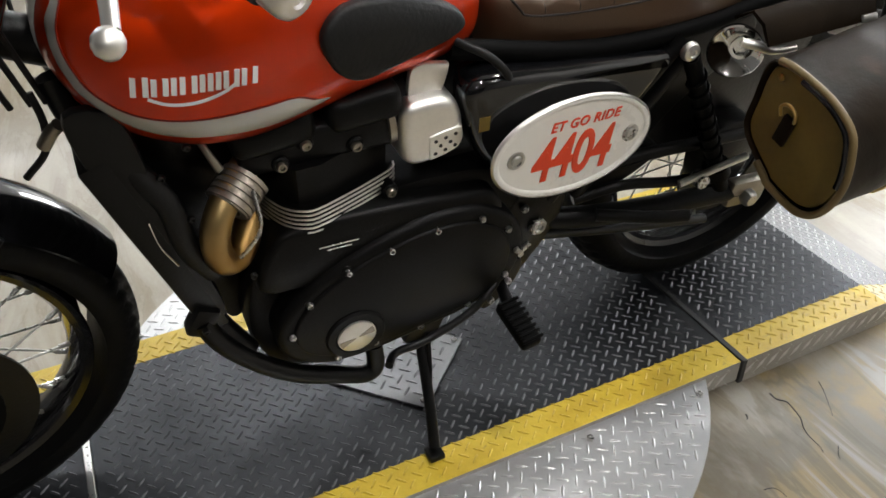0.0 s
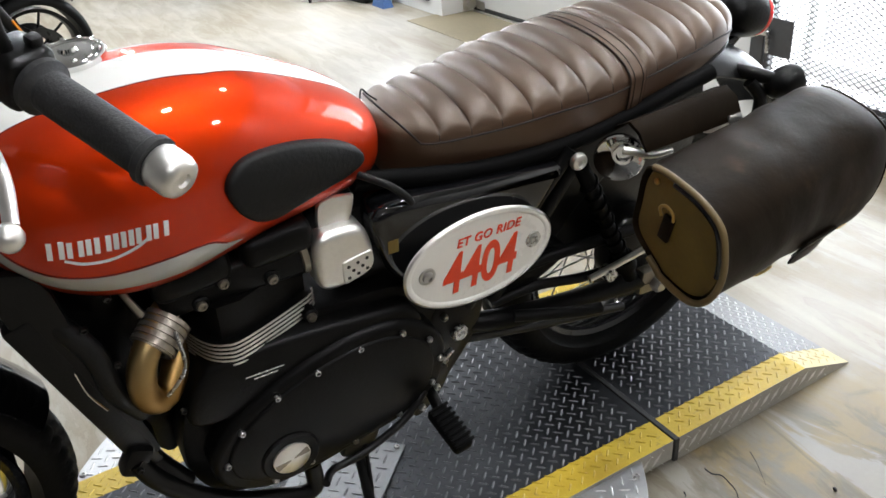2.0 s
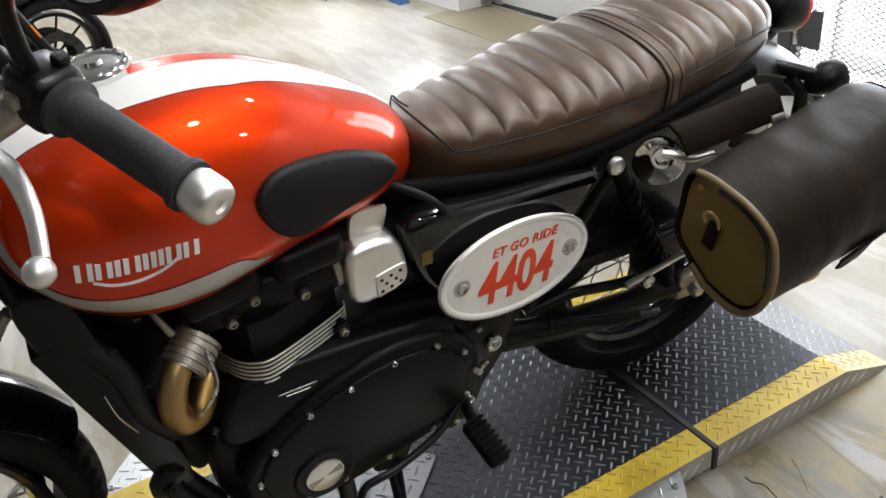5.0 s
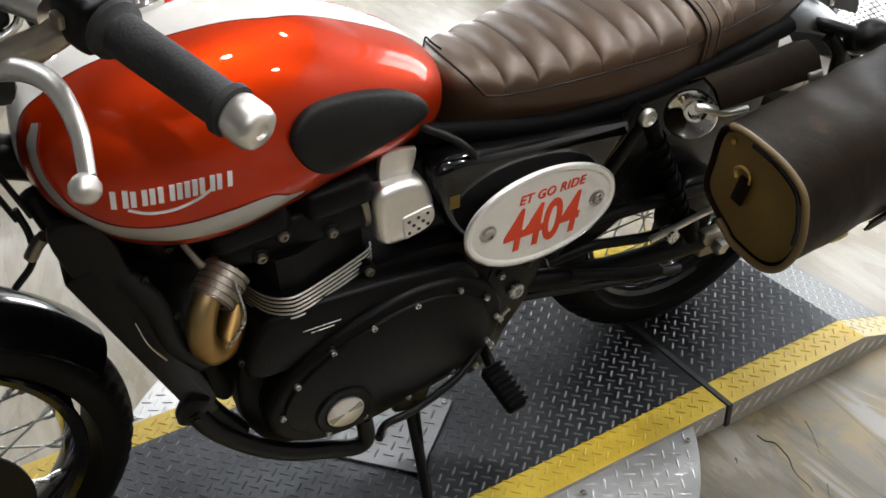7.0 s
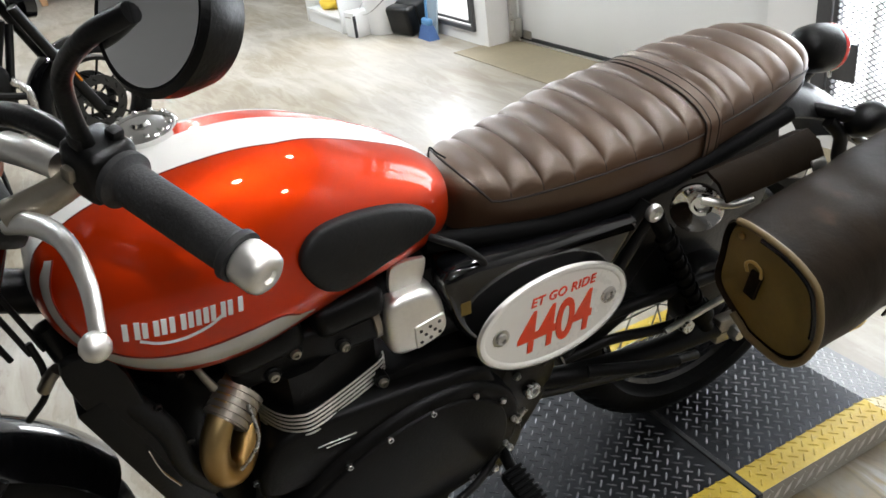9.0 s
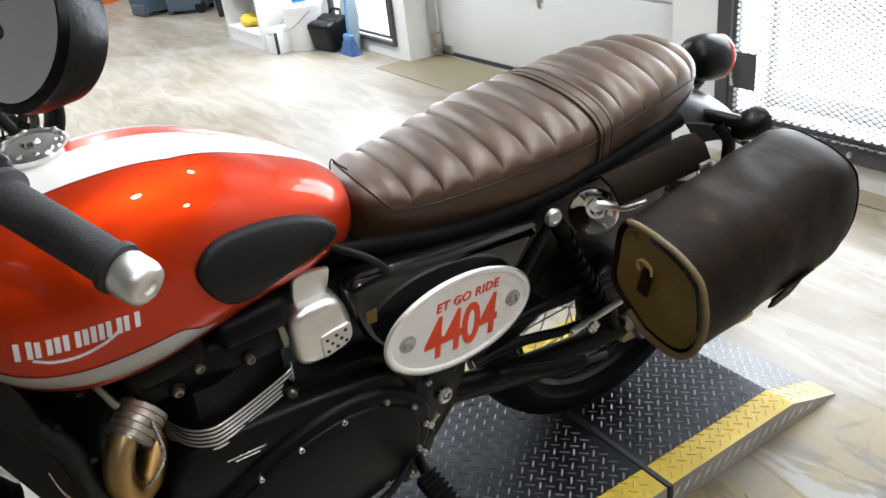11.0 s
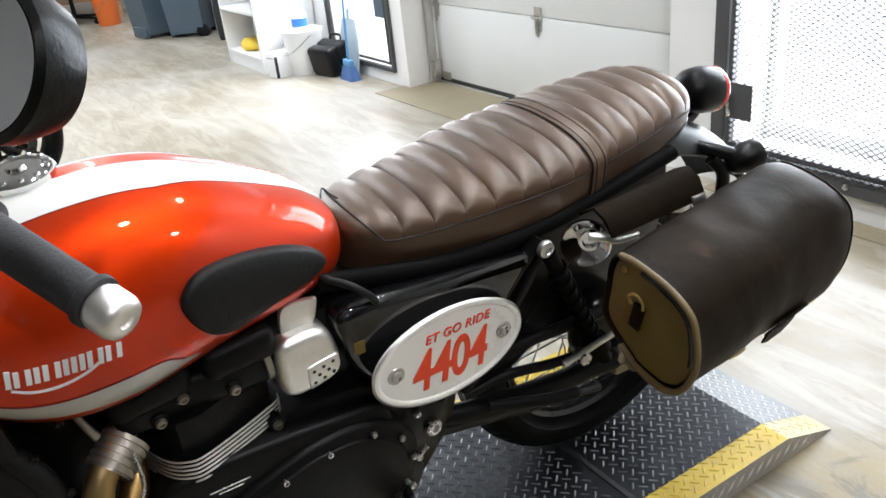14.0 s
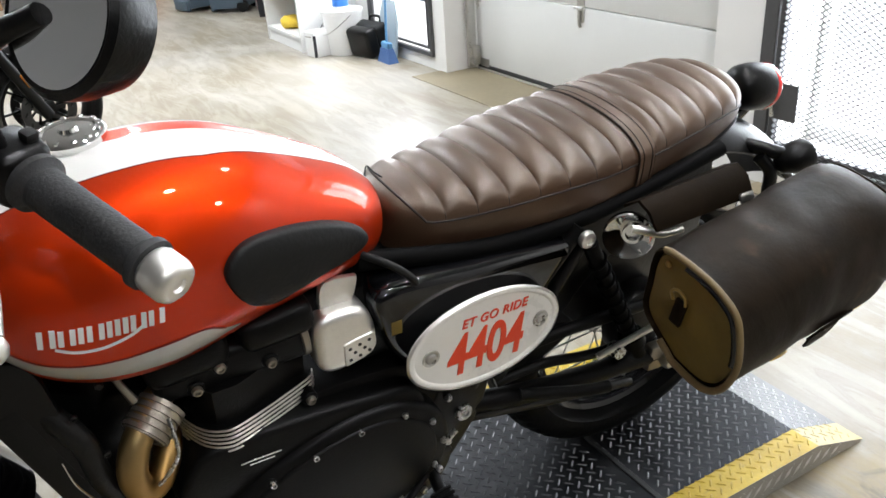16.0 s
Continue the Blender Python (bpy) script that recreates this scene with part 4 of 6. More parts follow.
# ---- seat
SEATT = [
    (0.604, 0.020, 0.668, 0.720, 0.741), (0.612, 0.046, 0.665, 0.722, 0.749), (0.634, 0.068, 0.662, 0.721, 0.754), (0.675, 0.089, 0.658, 0.716, 0.754),
    (0.773, 0.109, 0.655, 0.718, 0.761), (0.871, 0.127, 0.657, 0.727, 0.773), (0.969, 0.133, 0.664, 0.731, 0.782), (1.067, 0.128, 0.678, 0.741, 0.792),
    (1.165, 0.117, 0.694, 0.750, 0.798), (1.234, 0.105, 0.710, 0.755, 0.801), (1.283, 0.090, 0.722, 0.752, 0.797), (1.313, 0.066, 0.728, 0.747, 0.788), (1.324, 0.031, 0.732, 0.743, 0.775)]
STRAP_U, RIB = 1.029, 0.0488


def seat_point(u, a):
    """A point of the seat's skin: a runs from one lower edge (0) over the top to the other (1)."""
    hw, wb, ws, wt = smooth_table(SEATT, u)
    s = (a - 0.5) * 2
    side = abs(s)
    if side > 0.62:
        f = (side - 0.62) / 0.38
        v = hw * (1.0 + 0.02 * math.sin(math.pi * f) - 0.06 * f)
        w = ws + (wb - ws) * f
    else:
        f = side / 0.62
        ang = f * math.pi / 2
        v = hw * math.sin(ang) ** 0.9
        w = ws + (wt - ws) * math.cos(ang) ** 0.75
        edge = min(1, (1 - f) / 0.28) * min(1, max(0, (u - 0.640) / 0.02)) * min(1, max(0, (1.310 - u) / 0.03))
        ph = (u - 1.0258) / RIB
        rib = abs(math.sin(math.pi * ph)) ** 0.55
        near_strap = min(1, max(0, (abs(u - STRAP_U) - 0.018) / 0.012))
        w += edge * (0.0085 * rib * near_strap - 0.005)
    return Vector((u, math.copysign(v, s) + mid_v(u), w))


loops = []
for k in range(481):
    u = 0.604 + 0.72 * k / 480
    loops.append([seat_point(u, i / 56) for i in range(57)])
seat = part("seat", rings(loops), SEAT, bike, "brown leather bench seat with pleats", 50)
for s in (0, 1):
    pts = [seat_point(0.656 + 0.655 * k / 60, 0.19 if s == 0 else 0.81) for k in range(61)]
    pts = [p + Vector((0, -0.0005 if s == 0 else 0.0005, 0.0004)) for p in pts]
    part("seam", tube(pts, 0.0017, 8, 2), THREAD, seat, "dark stitched seam")
    pts = [seat_point(0.615 + 0.70 * k / 60, 0.012 if s == 0 else 0.988) for k in range(61)]
    part("piping", tube(pts, 0.004, 8, 2), SATIN, seat, "black seat edge")
# pleat seams, their dark thread also carrying the shade of the creases
for k in (-7, -6, -5, -4, -3, -2, -1, 1, 2, 3, 4, 5):
    u = 1.0258 + k * RIB
    part("pleat_seam_shade", tube([seat_point(u, 0.20 + 0.60 * i / 30) + Vector((0, 0, 0.0002)) for i in range(31)], 0.0009, 6, 1), THREAD, seat)
# cross seam at the front and the passenger strap
part("seam", tube([seat_point(0.657 - 0.030 * math.cos((i / 24 - 0.5) * math.pi) ** 0.7, 0.19 + 0.62 * i / 24) + Vector((0, 0, 0.0006)) for i in range(25)], 0.0018, 8, 2), THREAD, seat, "dark stitched seam")
loops = []
for i in range(49):
    a = 0.02 + 0.96 * i / 48
    p0, p1 = seat_point(STRAP_U - 0.0165, a), seat_point(STRAP_U + 0.0165, a)
    n = Vector((0, (a - 0.5) * 2.4, max(0.05, 1 - abs(a - 0.5) * 2.2))).normalized()
    loops.append([p0 - n * 0.002, p0 + n * 0.0042, p0 * 0.5 + p1 * 0.5 + n * 0.0048, p1 + n * 0.0042, p1 - n * 0.002])
part("seat_strap", rings(loops), SEAT, seat, "brown leather strap over the seat", 30)
for k in (0.22, 0.78):
    part("seam", tube([ring[1].lerp(ring[3], k) + (ring[1] - ring[0]).normalized() * 0.0007 for ring in loops], 0.0009, 6, 1), THREAD, seat, "stitching")
for ring_side in (1, 3):
    part("seam", tube([ring[ring_side] - (ring[1] - ring[0]).normalized() * 0.001 for ring in loops], 0.0012, 6, 1), THREAD, seat, "dark strap edge")
part("seat_hook", tube([(0.600, -0.010, 0.752), (0.596, 0.004, 0.768), (0.606, 0.020, 0.782), (0.612, 0.012, 0.776), (0.622, 0.004, 0.768)], 0.0014, 8, 4), SATIN, seat, "thin black cord loop")

# ---- engine
part("crankcase", slab(curve2([(0.235, 0.300), (0.245, 0.420), (0.300, 0.515), (0.440, 0.525), (0.600, 0.515), (0.690, 0.440), (0.695, 0.340), (0.620, 0.250), (0.480, 0.215), (0.300, 0.215)], 5), 0.12, -0.105, 0.012), ENGINE, bike, "black engine crankcase")
CASE = curve2([(0.262, 0.350), (0.296, 0.404), (0.360, 0.448), (0.430, 0.476), (0.500, 0.490), (0.575, 0.482), (0.632, 0.440), (0.650, 0.384), (0.632, 0.322), (0.570, 0.280), (0.485, 0.262), (0.415, 0.250), (0.335, 0.252), (0.274, 0.290)], 6)
case = part("engine_cover", slab(CASE, -0.085, -0.148, 0.012, 4), ENGINE, bike, "matt black engine side cover")
cm = Vector((0.448, 0, 0.372))
part("cover_face", slab([(cm.x + (u - cm.x) * 0.87, cm.z + (w - cm.z) * 0.84) for u, w in CASE], -0.147, -0.153, 0.004, 3), ENGINE, case)
for u, w in ((0.311, 0.395), (0.369, 0.436), (0.432, 0.454), (0.501, 0.467), (0.571, 0.465), (0.617, 0.430), (0.636, 0.381), (0.621, 0.335), (0.282, 0.341), (0.405, 0.275), (0.345, 0.268), (0.560, 0.292), (0.480, 0.276)):
    boss = lathe([(0.011, -0.02), (0.011, -0.002), (0.009, 0.002), (0, 0.002)], out(u, -0.146, w), 16)
    part("cover_boss", boss, ENGINE, case)
    part("cover_screw", screw(0.0052, 0.006, out(u, -0.148, w)), STEEL, case)
# round timing cap; its disc's star reflection is painted as duller wedges
tc = (0.373, 0.312)
capo = part("timing_cap", lathe([(0.046, -0.02), (0.046, 0.005), (0.043, 0.008), (0.033, 0.008), (0.0315, 0.0065), (0, 0.0065)], out(tc[0], -0.150, tc[1]), 48), ENGINE, case, "round black timing cap")
part("cap_disc", lathe([(0.0295, 0.0), (0.0295, 0.004), (0.028, 0.0052), (0.0, 0.0052)], out(tc[0], -0.1560, tc[1]), 48), ALU, case, "spun steel disc, star reflection painted as duller wedges")
for a0 in (4, 184):
    wb_ = bmesh.new()
    top = [(0.003, a0)] + [(0.0275, a0 + k * 3.5) for k in range(9)] + [(0.003, a0 + 28)]
    pts = [out(tc[0], -0.1560, tc[1]) @ Vector((r * math.cos(radians(a)), r * math.sin(radians(a)), 0)) for r, a in top]
    rings([[p + Vector((0, -0.005, 0)) for p in pts], [p + Vector((0, -0.0059, 0)) for p in pts]], bm=wb_)
    part("reflection_wedge", wb_, DULL, case)
ink2 = bmesh.new()
for k, (a, b_, c) in enumerate(((0.334, 0.390, 0.482), (0.345, 0.380, 0.4755))):
    box(b_ - a, 0.0012, 0.0030, pose((a + b_) / 2, -0.1372, c, 0, 2, 0), 0.0003, 1, ink2)
part("case_mark", ink2, STEEL, case, "small pale transfer on the crankcase")
part("upper_case", slab(curve2([(0.258, 0.42), (0.275, 0.505), (0.330, 0.522), (0.450, 0.516), (0.540, 0.505), (0.600, 0.49), (0.60, 0.43), (0.42, 0.42)], 5), 0.11, -0.136, 0.010, 3), ENGINE, bike, "black upper crankcase")


def fin_outline(grow):
    return [(0.268 - grow, 0.10), (0.274 - grow, -0.06), (0.294 - grow * 0.8, -0.110 - grow), (0.318, -0.132 - grow), (0.350, -0.132 - grow), (0.448 + grow, -0.096 - grow), (0.462 + grow, -0.08), (0.470 + grow, 0.10)]


def flat_rings(outline, w0, w1):
    return rings([[(u, v, w0) for u, v in outline], [(u, v, w1) for u, v in outline]])


cyl = part("cylinder_block", flat_rings(fin_outline(-0.010), 0.515, 0.605), ENGINE, bike, "black finned cylinder block")
for k in range(6):
    w0 = 0.5115 + k * 0.0072
    part("fin", flat_rings(fin_outline(0.0), w0, w0 + 0.0030), ENGINE, cyl)
    edge = [(u, v, w0 + 0.0015) for u, v in fin_outline(0.0008)[1:7]]
    part("fin_edge", tube(edge, 0.0014, 8, 4), ALU, cyl, "polished fin edge")
# head and cam covers
head = part("cylinder_head", box(0.215, 0.22, 0.055, pose(0.362, 0.0, 0.625), 0.012, 3), ENGINE, bike, "black cylinder head")
for u, w, su in ((0.300, 0.652, 0.105), (0.415, 0.660, 0.10)):
    part("cam_cover", box(su, 0.225, 0.05, pose(u, -0.005, w, 0, -4, 0), 0.018, 4), ENGINE, head, "rounded black cam cover")
for u, v, w in ((0.399, -0.114, 0.616), (0.303, -0.114, 0.612), (0.446, -0.112, 0.526), (0.335, -0.114, 0.635)):
    part("head_bolt", screw(0.0072, 0.007, out(u, v, w)), DULL, head)
    part("head_boss", lathe([(0.011, -0.02), (0.011, -0.001), (0.009, 0.001), (0, 0.001)], out(u, v, w), 18), ENGINE, head)
# intake rubber, throttle body cover
part("intake_rubber", lathe([(0.030, -0.03), (0.034, -0.02), (0.030, -0.01), (0.034, 0.0), (0.030, 0.01), (0.034, 0.02), (0.030, 0.03)], pose(0.462, -0.07, 0.640, 0, 80, 0), 24), RUBBER, bike, "ribbed intake rubber")
tbc = part("throttle_cover", slab(curve2([(0.461, 0.651), (0.459, 0.589), (0.471, 0.567), (0.499, 0.565), (0.533, 0.579), (0.546, 0.599), (0.542, 0.634), (0.527, 0.657), (0.494, 0.661)], 5), -0.055, -0.124, 0.014, 4), ALU, bike, "satin aluminium throttle body cover")
part("cover_tab", slab(curve2([(0.479, 0.644), (0.477, 0.689), (0.491, 0.701), (0.522, 0.697), (0.531, 0.690), (0.516, 0.649)], 4), -0.092, -0.100, 0.003), ALU, tbc, "raised aluminium tab")
part("perforated_panel", slab(curve2([(0.496, 0.577), (0.495, 0.604), (0.499, 0.611), (0.535, 0.617), (0.541, 0.611), (0.541, 0.595), (0.531, 0.583), (0.501, 0.574)], 4), -0.1225, -0.1275, 0.002), ALU, tbc)
# flat dark discs in place of shaded holes
for u, w in ((0.503, 0.602), (0.517, 0.605), (0.531, 0.608), (0.510, 0.594), (0.524, 0.597), (0.503, 0.583), (0.517, 0.586), (0.531, 0.590)):
    part("dark_hole_disc", lathe([(0.0027, 0), (0.0027, 0.0006), (0, 0.0006)], out(u, -0.1274, w), 12), SEAL, tbc)
part("clamp_band", lathe([(0.040, -0.005), (0.042, -0.004), (0.042, 0.004), (0.040, 0.005)], pose(0.449, -0.075, 0.628, 0, 84, 0), 30), DULL, bike)
# exhaust header with finned clamp
part("exhaust_header", tube([(0.275, -0.070, 0.600), (0.250, -0.100, 0.596), (0.219, -0.125, 0.570), (0.207, -0.135, 0.536), (0.213, -0.132, 0.503), (0.234, -0.118, 0.492), (0.255, -0.095, 0.512), (0.262, -0.060, 0.527), (0.262, 0.0, 0.52)], 0.0185, 20, 6), HEADER, bike, "heat-tinted steel exhaust header")
axis_q = Vector((-0.75, -0.55, -0.42)).to_track_quat("Z", "Y").to_matrix().to_4x4()
clamp = part("exhaust_clamp", lathe([(0.022, -0.027), (0.0315, -0.027), (0.0315, 0.026), (0.022, 0.026)], Matrix.Translation((0.247, -0.106, 0.582)) @ axis_q @ Matrix.Diagonal((0.86, 0.86, 0.86, 1)), 28, closed=True), FOIL, bike, "dull finned exhaust clamp")
for k in range(5):
    part("clamp_fin", lathe([(0.027, -0.0040), (0.0355, -0.0033), (0.0355, 0.0033), (0.027, 0.0040)], Matrix.Translation((0.247, -0.106, 0.582)) @ axis_q @ Matrix.Diagonal((0.86, 0.86, 0.86, 1)) @ pose(0, 0, -0.022 + k * 0.0105), 24, closed=True), FOIL, clamp)
part("sensor", tube([(0.215, -0.09, 0.660), (0.224, -0.10, 0.640), (0.232, -0.105, 0.620)], (0.004, 0.006), 12, 3), DULL, bike, "dull metal sensor")
part("sensor_wire", tube([(0.262, -0.13, 0.598), (0.262, -0.150, 0.56), (0.248, -0.152, 0.535), (0.232, -0.148, 0.515)], 0.0026, 8, 4), STEEL, bike)

# ---- frame, radiator and guards
for s in (-1, 1):
    part("down_tube", tube([(0.085, s * 0.045, 0.745), (0.108, s * 0.062, 0.64), (0.150, s * 0.082, 0.50), (0.188, s * 0.100, 0.375), (0.225, s * 0.115, 0.305)], 0.0165, 16, 5), SATIN, bike, "black frame down tube")
    part("cradle_tube", tube([(0.170, s * 0.120, 0.395), (0.190, s * 0.125, 0.345), (0.235, s * 0.130, 0.285), (0.290, s * 0.132, 0.235), (0.345, s * 0.132, 0.205), (0.390, s * 0.132, 0.183), (0.411, s * 0.130, 0.192), (0.412, s * 0.122, 0.235)], 0.0145, 16, 5), SATIN, bike, "black lower guard tube")
    part("seat_rail", tube([(0.54, s * 0.075, 0.70), (0.75, s * 0.090, 0.665), (0.95, s * 0.095, 0.672), (1.20, s * 0.09, 0.715)], 0.014, 14, 4), VOIDBLACK, bike, "black frame rail under the seat")
    part("rear_stay", tube([(0.715, s * 0.10, 0.42), (0.790, s * 0.105, 0.53), (0.895, s * 0.11, 0.665)], 0.0125, 14, 4), SATIN, bike, "black rear frame stay")
part("backbone", tube([(0.0, 0, 0.80), (0.2, 0, 0.72), (0.5, 0, 0.68), (0.68, 0, 0.60), (0.70, 0, 0.40)], 0.026, 16, 4), SATIN, bike, "black frame backbone")
part("headstock", tube([(-0.06, 0, 0.70), (0.005, 0, 0.87)], 0.033, 20, 1), SATIN, bike)
rad = part("radiator", box(0.035, 0.24, 0.315, pose(0.145, 0, 0.520, 0, 163, 0), 0.006), SATIN, bike, "black radiator between the down tubes")
for k in range(14):
    part("radiator_fin", box(0.004, 0.17, 0.006, pose(0.145, 0, 0.520, 0, 163, 0) @ pose(0.019, 0, -0.14 + k * 0.0215), 0.001, 1), DARKSTEEL, rad)
part("radiator_guard", slab(curve2([(0.088, 0.735), (0.094, 0.665), (0.128, 0.540), (0.172, 0.405), (0.205, 0.395), (0.190, 0.480), (0.160, 0.600), (0.140, 0.720)], 4), -0.105, -0.118, 0.004), SATIN, bike, "black side shroud beside the radiator")
part("coolant_hose", tube([(0.13, -0.10, 0.66), (0.165, -0.118, 0.60), (0.175, -0.12, 0.53), (0.20, -0.11, 0.47)], 0.015, 14, 4), RUBBER, bike, "black coolant hose")
part("shroud_edge", tube([(0.140, -0.126, 0.585), (0.146, -0.128, 0.545), (0.160, -0.128, 0.510)], 0.0016, 6, 4), CHROME, bike, "bright trim edge")
for u, v, w in ((0.165, -0.121, 0.640), (0.20, -0.11, 0.665), (0.187, -0.125, 0.575), (0.245, -0.138, 0.470), (0.172, -0.135, 0.39)):
    part("frame_bolt", screw(0.005, 0.005, out(u, v, w)), DARKSTEEL, bike)
part("mount_bracket", box(0.035, 0.03, 0.05, pose(0.172, -0.115, 0.395, 0, 30, 0), 0.008), SATIN, bike)
part("horn_lead", tube([(0.062, -0.055, 0.735), (0.066, -0.060, 0.700), (0.058, -0.062, 0.665), (0.030, -0.06, 0.635)], 0.0042, 10, 4), RUBBER, bike, "black cable")
part("plug", tube([(0.080, -0.07, 0.700), (0.070, -0.066, 0.690), (0.058, -0.062, 0.672)], 0.008, 10, 3), DULL, bike, "grey cable plug")
for k, (v0, u1) in enumerate(((-0.14, 0.03), (-0.11, 0.01), (-0.08, 0.045))):
    part("control_cable", tube([(0.150, v0, 1.015), (0.09, v0 * 0.9, 1.02), (0.03, v0 * 0.6, 0.96), (u1, -0.05, 0.85), (u1 + 0.03, -0.055, 0.72)], 0.0035, 8, 5), RUBBER, bike)

crack = [(1.131, 0.724), (1.132, 0.706), (1.144, 0.693), (1.141, 0.669), (1.136, 0.65), (1.125, 0.634), (1.118, 0.613), (1.117, 0.589), (1.112, 0.575)]
part("crack", tube([(a, b_, 0.0) for a, b_ in crack], (0.0016, 0.0007), 6, 3), DARKCL, floor, "dark crack in the vinyl")
part("crack", tube([(1.238, 0.705, 0.0), (1.223, 0.675, 0.0), (1.193, 0.629, 0.0)], (0.0009, 0.0004), 6, 5), DARKCL, floor, "fine dark crack")
part("crack", tube([(0.962, 0.56, 0.0), (0.977, 0.557, 0.0), (0.984, 0.549, 0.0), (0.986, 0.533, 0.0)], (0.0010, 0.0004), 6, 5), DARKCL, floor, "fine dark crack")
part("crack", tube([(1.147, 0.574, 0.0), (1.133, 0.56, 0.0), (1.127, 0.551, 0.0)], (0.0008, 0.0003), 6, 4), DARKCL, floor, "fine dark crack")
part("crack", tube([(1.054, 0.703, 0.0), (1.051, 0.696, 0.0), (1.047, 0.693, 0.0)], (0.0016, 0.0006), 6, 4), DARKCL, floor, "dark nick in the vinyl")
# added black slab hides floor showing between radiator and engine
part("front_filler", slab(curve2([(0.125, 0.715), (0.235, 0.665), (0.270, 0.560), (0.265, 0.380), (0.225, 0.310), (0.190, 0.370), (0.150, 0.540)], 4), 0.06, -0.055, 0.008), SATIN, bike, "added black filler slab behind the radiator")
# added slab keeps the dark area ahead of the axle black
part("axle_filler", slab(curve2([(1.035, 0.345), (1.030, 0.445), (1.075, 0.470), (1.140, 0.440), (1.130, 0.345), (1.08, 0.325)], 4), -0.055, -0.100, 0.008), SATIN, bike, "added black filler slab by the axle")
# added black sheet stands in for the shade behind the bag mount
part("bag_gap_filler", slab(curve2([(0.885, 0.418), (0.880, 0.600), (0.905, 0.690), (1.000, 0.712), (1.200, 0.715), (1.245, 0.600), (1.200, 0.460), (1.050, 0.412), (0.960, 0.410)], 4), -0.040, -0.052, 0.004), SATIN, bike, "added black sheet for the dark gap behind the bag mount")
# added slab closes a bright gap above the swingarm
part("chain_filler", slab(curve2([(0.755, 0.430), (0.840, 0.470), (0.905, 0.462), (0.935, 0.440), (0.890, 0.405), (0.820, 0.385)], 4), -0.050, -0.088, 0.008), SATIN, bike, "added black filler slab above the chain")

# ---- side panel and oval race-number board
part("side_panel", slab(curve2([(0.556, 0.672), (0.552, 0.610), (0.580, 0.545), (0.640, 0.500), (0.760, 0.500), (0.815, 0.560), (0.868, 0.640), (0.845, 0.652), (0.700, 0.664)], 6), -0.07, -0.128, 0.016, 4), BLACK, bike, "gloss black side panel")
# flat tan patch paints a yellow-green reflection on the gloss panel
part("panel_reflection", box(0.016, 0.001, 0.022, pose(0.572, -0.1288, 0.612), 0.0002, 1), TAN, bike, "small tan patch in place of a yellow-green reflection")
# oval competition-style number board with a slogan above the numerals
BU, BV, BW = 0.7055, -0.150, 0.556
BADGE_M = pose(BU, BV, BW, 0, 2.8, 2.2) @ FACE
badge = part("side_number_board", rings([[BADGE_M @ Vector((rx * math.cos(a), ry * math.sin(a), h)) for a in (2 * math.pi * k / 72 for k in range(72))] for rx, ry, h in
             ((0.1315, 0.0795, -0.004), (0.1325, 0.0805, 0.0), (0.131, 0.079, 0.0035), (0.127, 0.075, 0.0048), (0.1235, 0.0715, 0.0035), (0.122, 0.070, 0.002), (0.06, 0.03, 0.002))]), BADGE, bike, "cream oval side number board with red lettering")
part("board_rim", rings([[BADGE_M @ Vector((rx * math.cos(a), ry * math.sin(a), h)) for a in (2 * math.pi * k / 72 for k in range(72))] for rx, ry, h in
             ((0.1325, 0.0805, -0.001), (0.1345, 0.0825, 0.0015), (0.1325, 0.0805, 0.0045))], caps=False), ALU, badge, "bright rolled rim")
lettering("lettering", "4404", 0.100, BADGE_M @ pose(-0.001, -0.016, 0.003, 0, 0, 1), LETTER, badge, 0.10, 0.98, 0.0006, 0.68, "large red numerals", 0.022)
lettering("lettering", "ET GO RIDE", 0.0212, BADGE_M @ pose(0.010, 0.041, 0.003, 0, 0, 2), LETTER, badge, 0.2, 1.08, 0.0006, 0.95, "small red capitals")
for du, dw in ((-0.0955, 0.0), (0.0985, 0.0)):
    part("board_screw", lathe([(0.0145, 0.0), (0.0135, 0.003), (0.009, 0.0032), (0.0085, 0.007), (0.006, 0.0085), (0.004, 0.0085), (0.0035, 0.006), (0, 0.006)], BADGE_M @ pose(du, dw, 0.001), 24), STEEL, badge, "socket screw in a cupped washer")
part("seat_hose", tube([(0.545, -0.085, 0.715), (0.575, -0.115, 0.705), (0.600, -0.122, 0.680), (0.612, -0.115, 0.655)], 0.0055, 14, 4), RUBBER, bike, "black hose")
part("electrics_box", box(0.26, 0.16, 0.10, pose(0.70, 0.0, 0.62), 0.012), SATIN, bike)
# added black box blocks the bright gap between tank and throttle cover
part("intake_gap_filler", box(0.10, 0.09, 0.10, pose(0.505, -0.02, 0.678), 0.02), SATIN, bike)
part("air_box", box(0.16, 0.18, 0.14, pose(0.60, 0.0, 0.60), 0.02), SATIN, bike)

# ---- controls at the foot
pv = part("pivot_plate", slab(curve2([(0.640, 0.300), (0.632, 0.380), (0.655, 0.445), (0.700, 0.470), (0.745, 0.440), (0.735, 0.370), (0.700, 0.310), (0.665, 0.270)], 4), -0.08, -0.108, 0.008), SATIN, bike, "black swingarm pivot plate")
part("pivot_bolt", lathe([(0.015, 0), (0.015, 0.006), (0.012, 0.009), (0.008, 0.009), (0.007, 0.005), (0, 0.005)], out(0.695, -0.110, 0.378), 24), STEEL, pv, "bright pivot bolt")
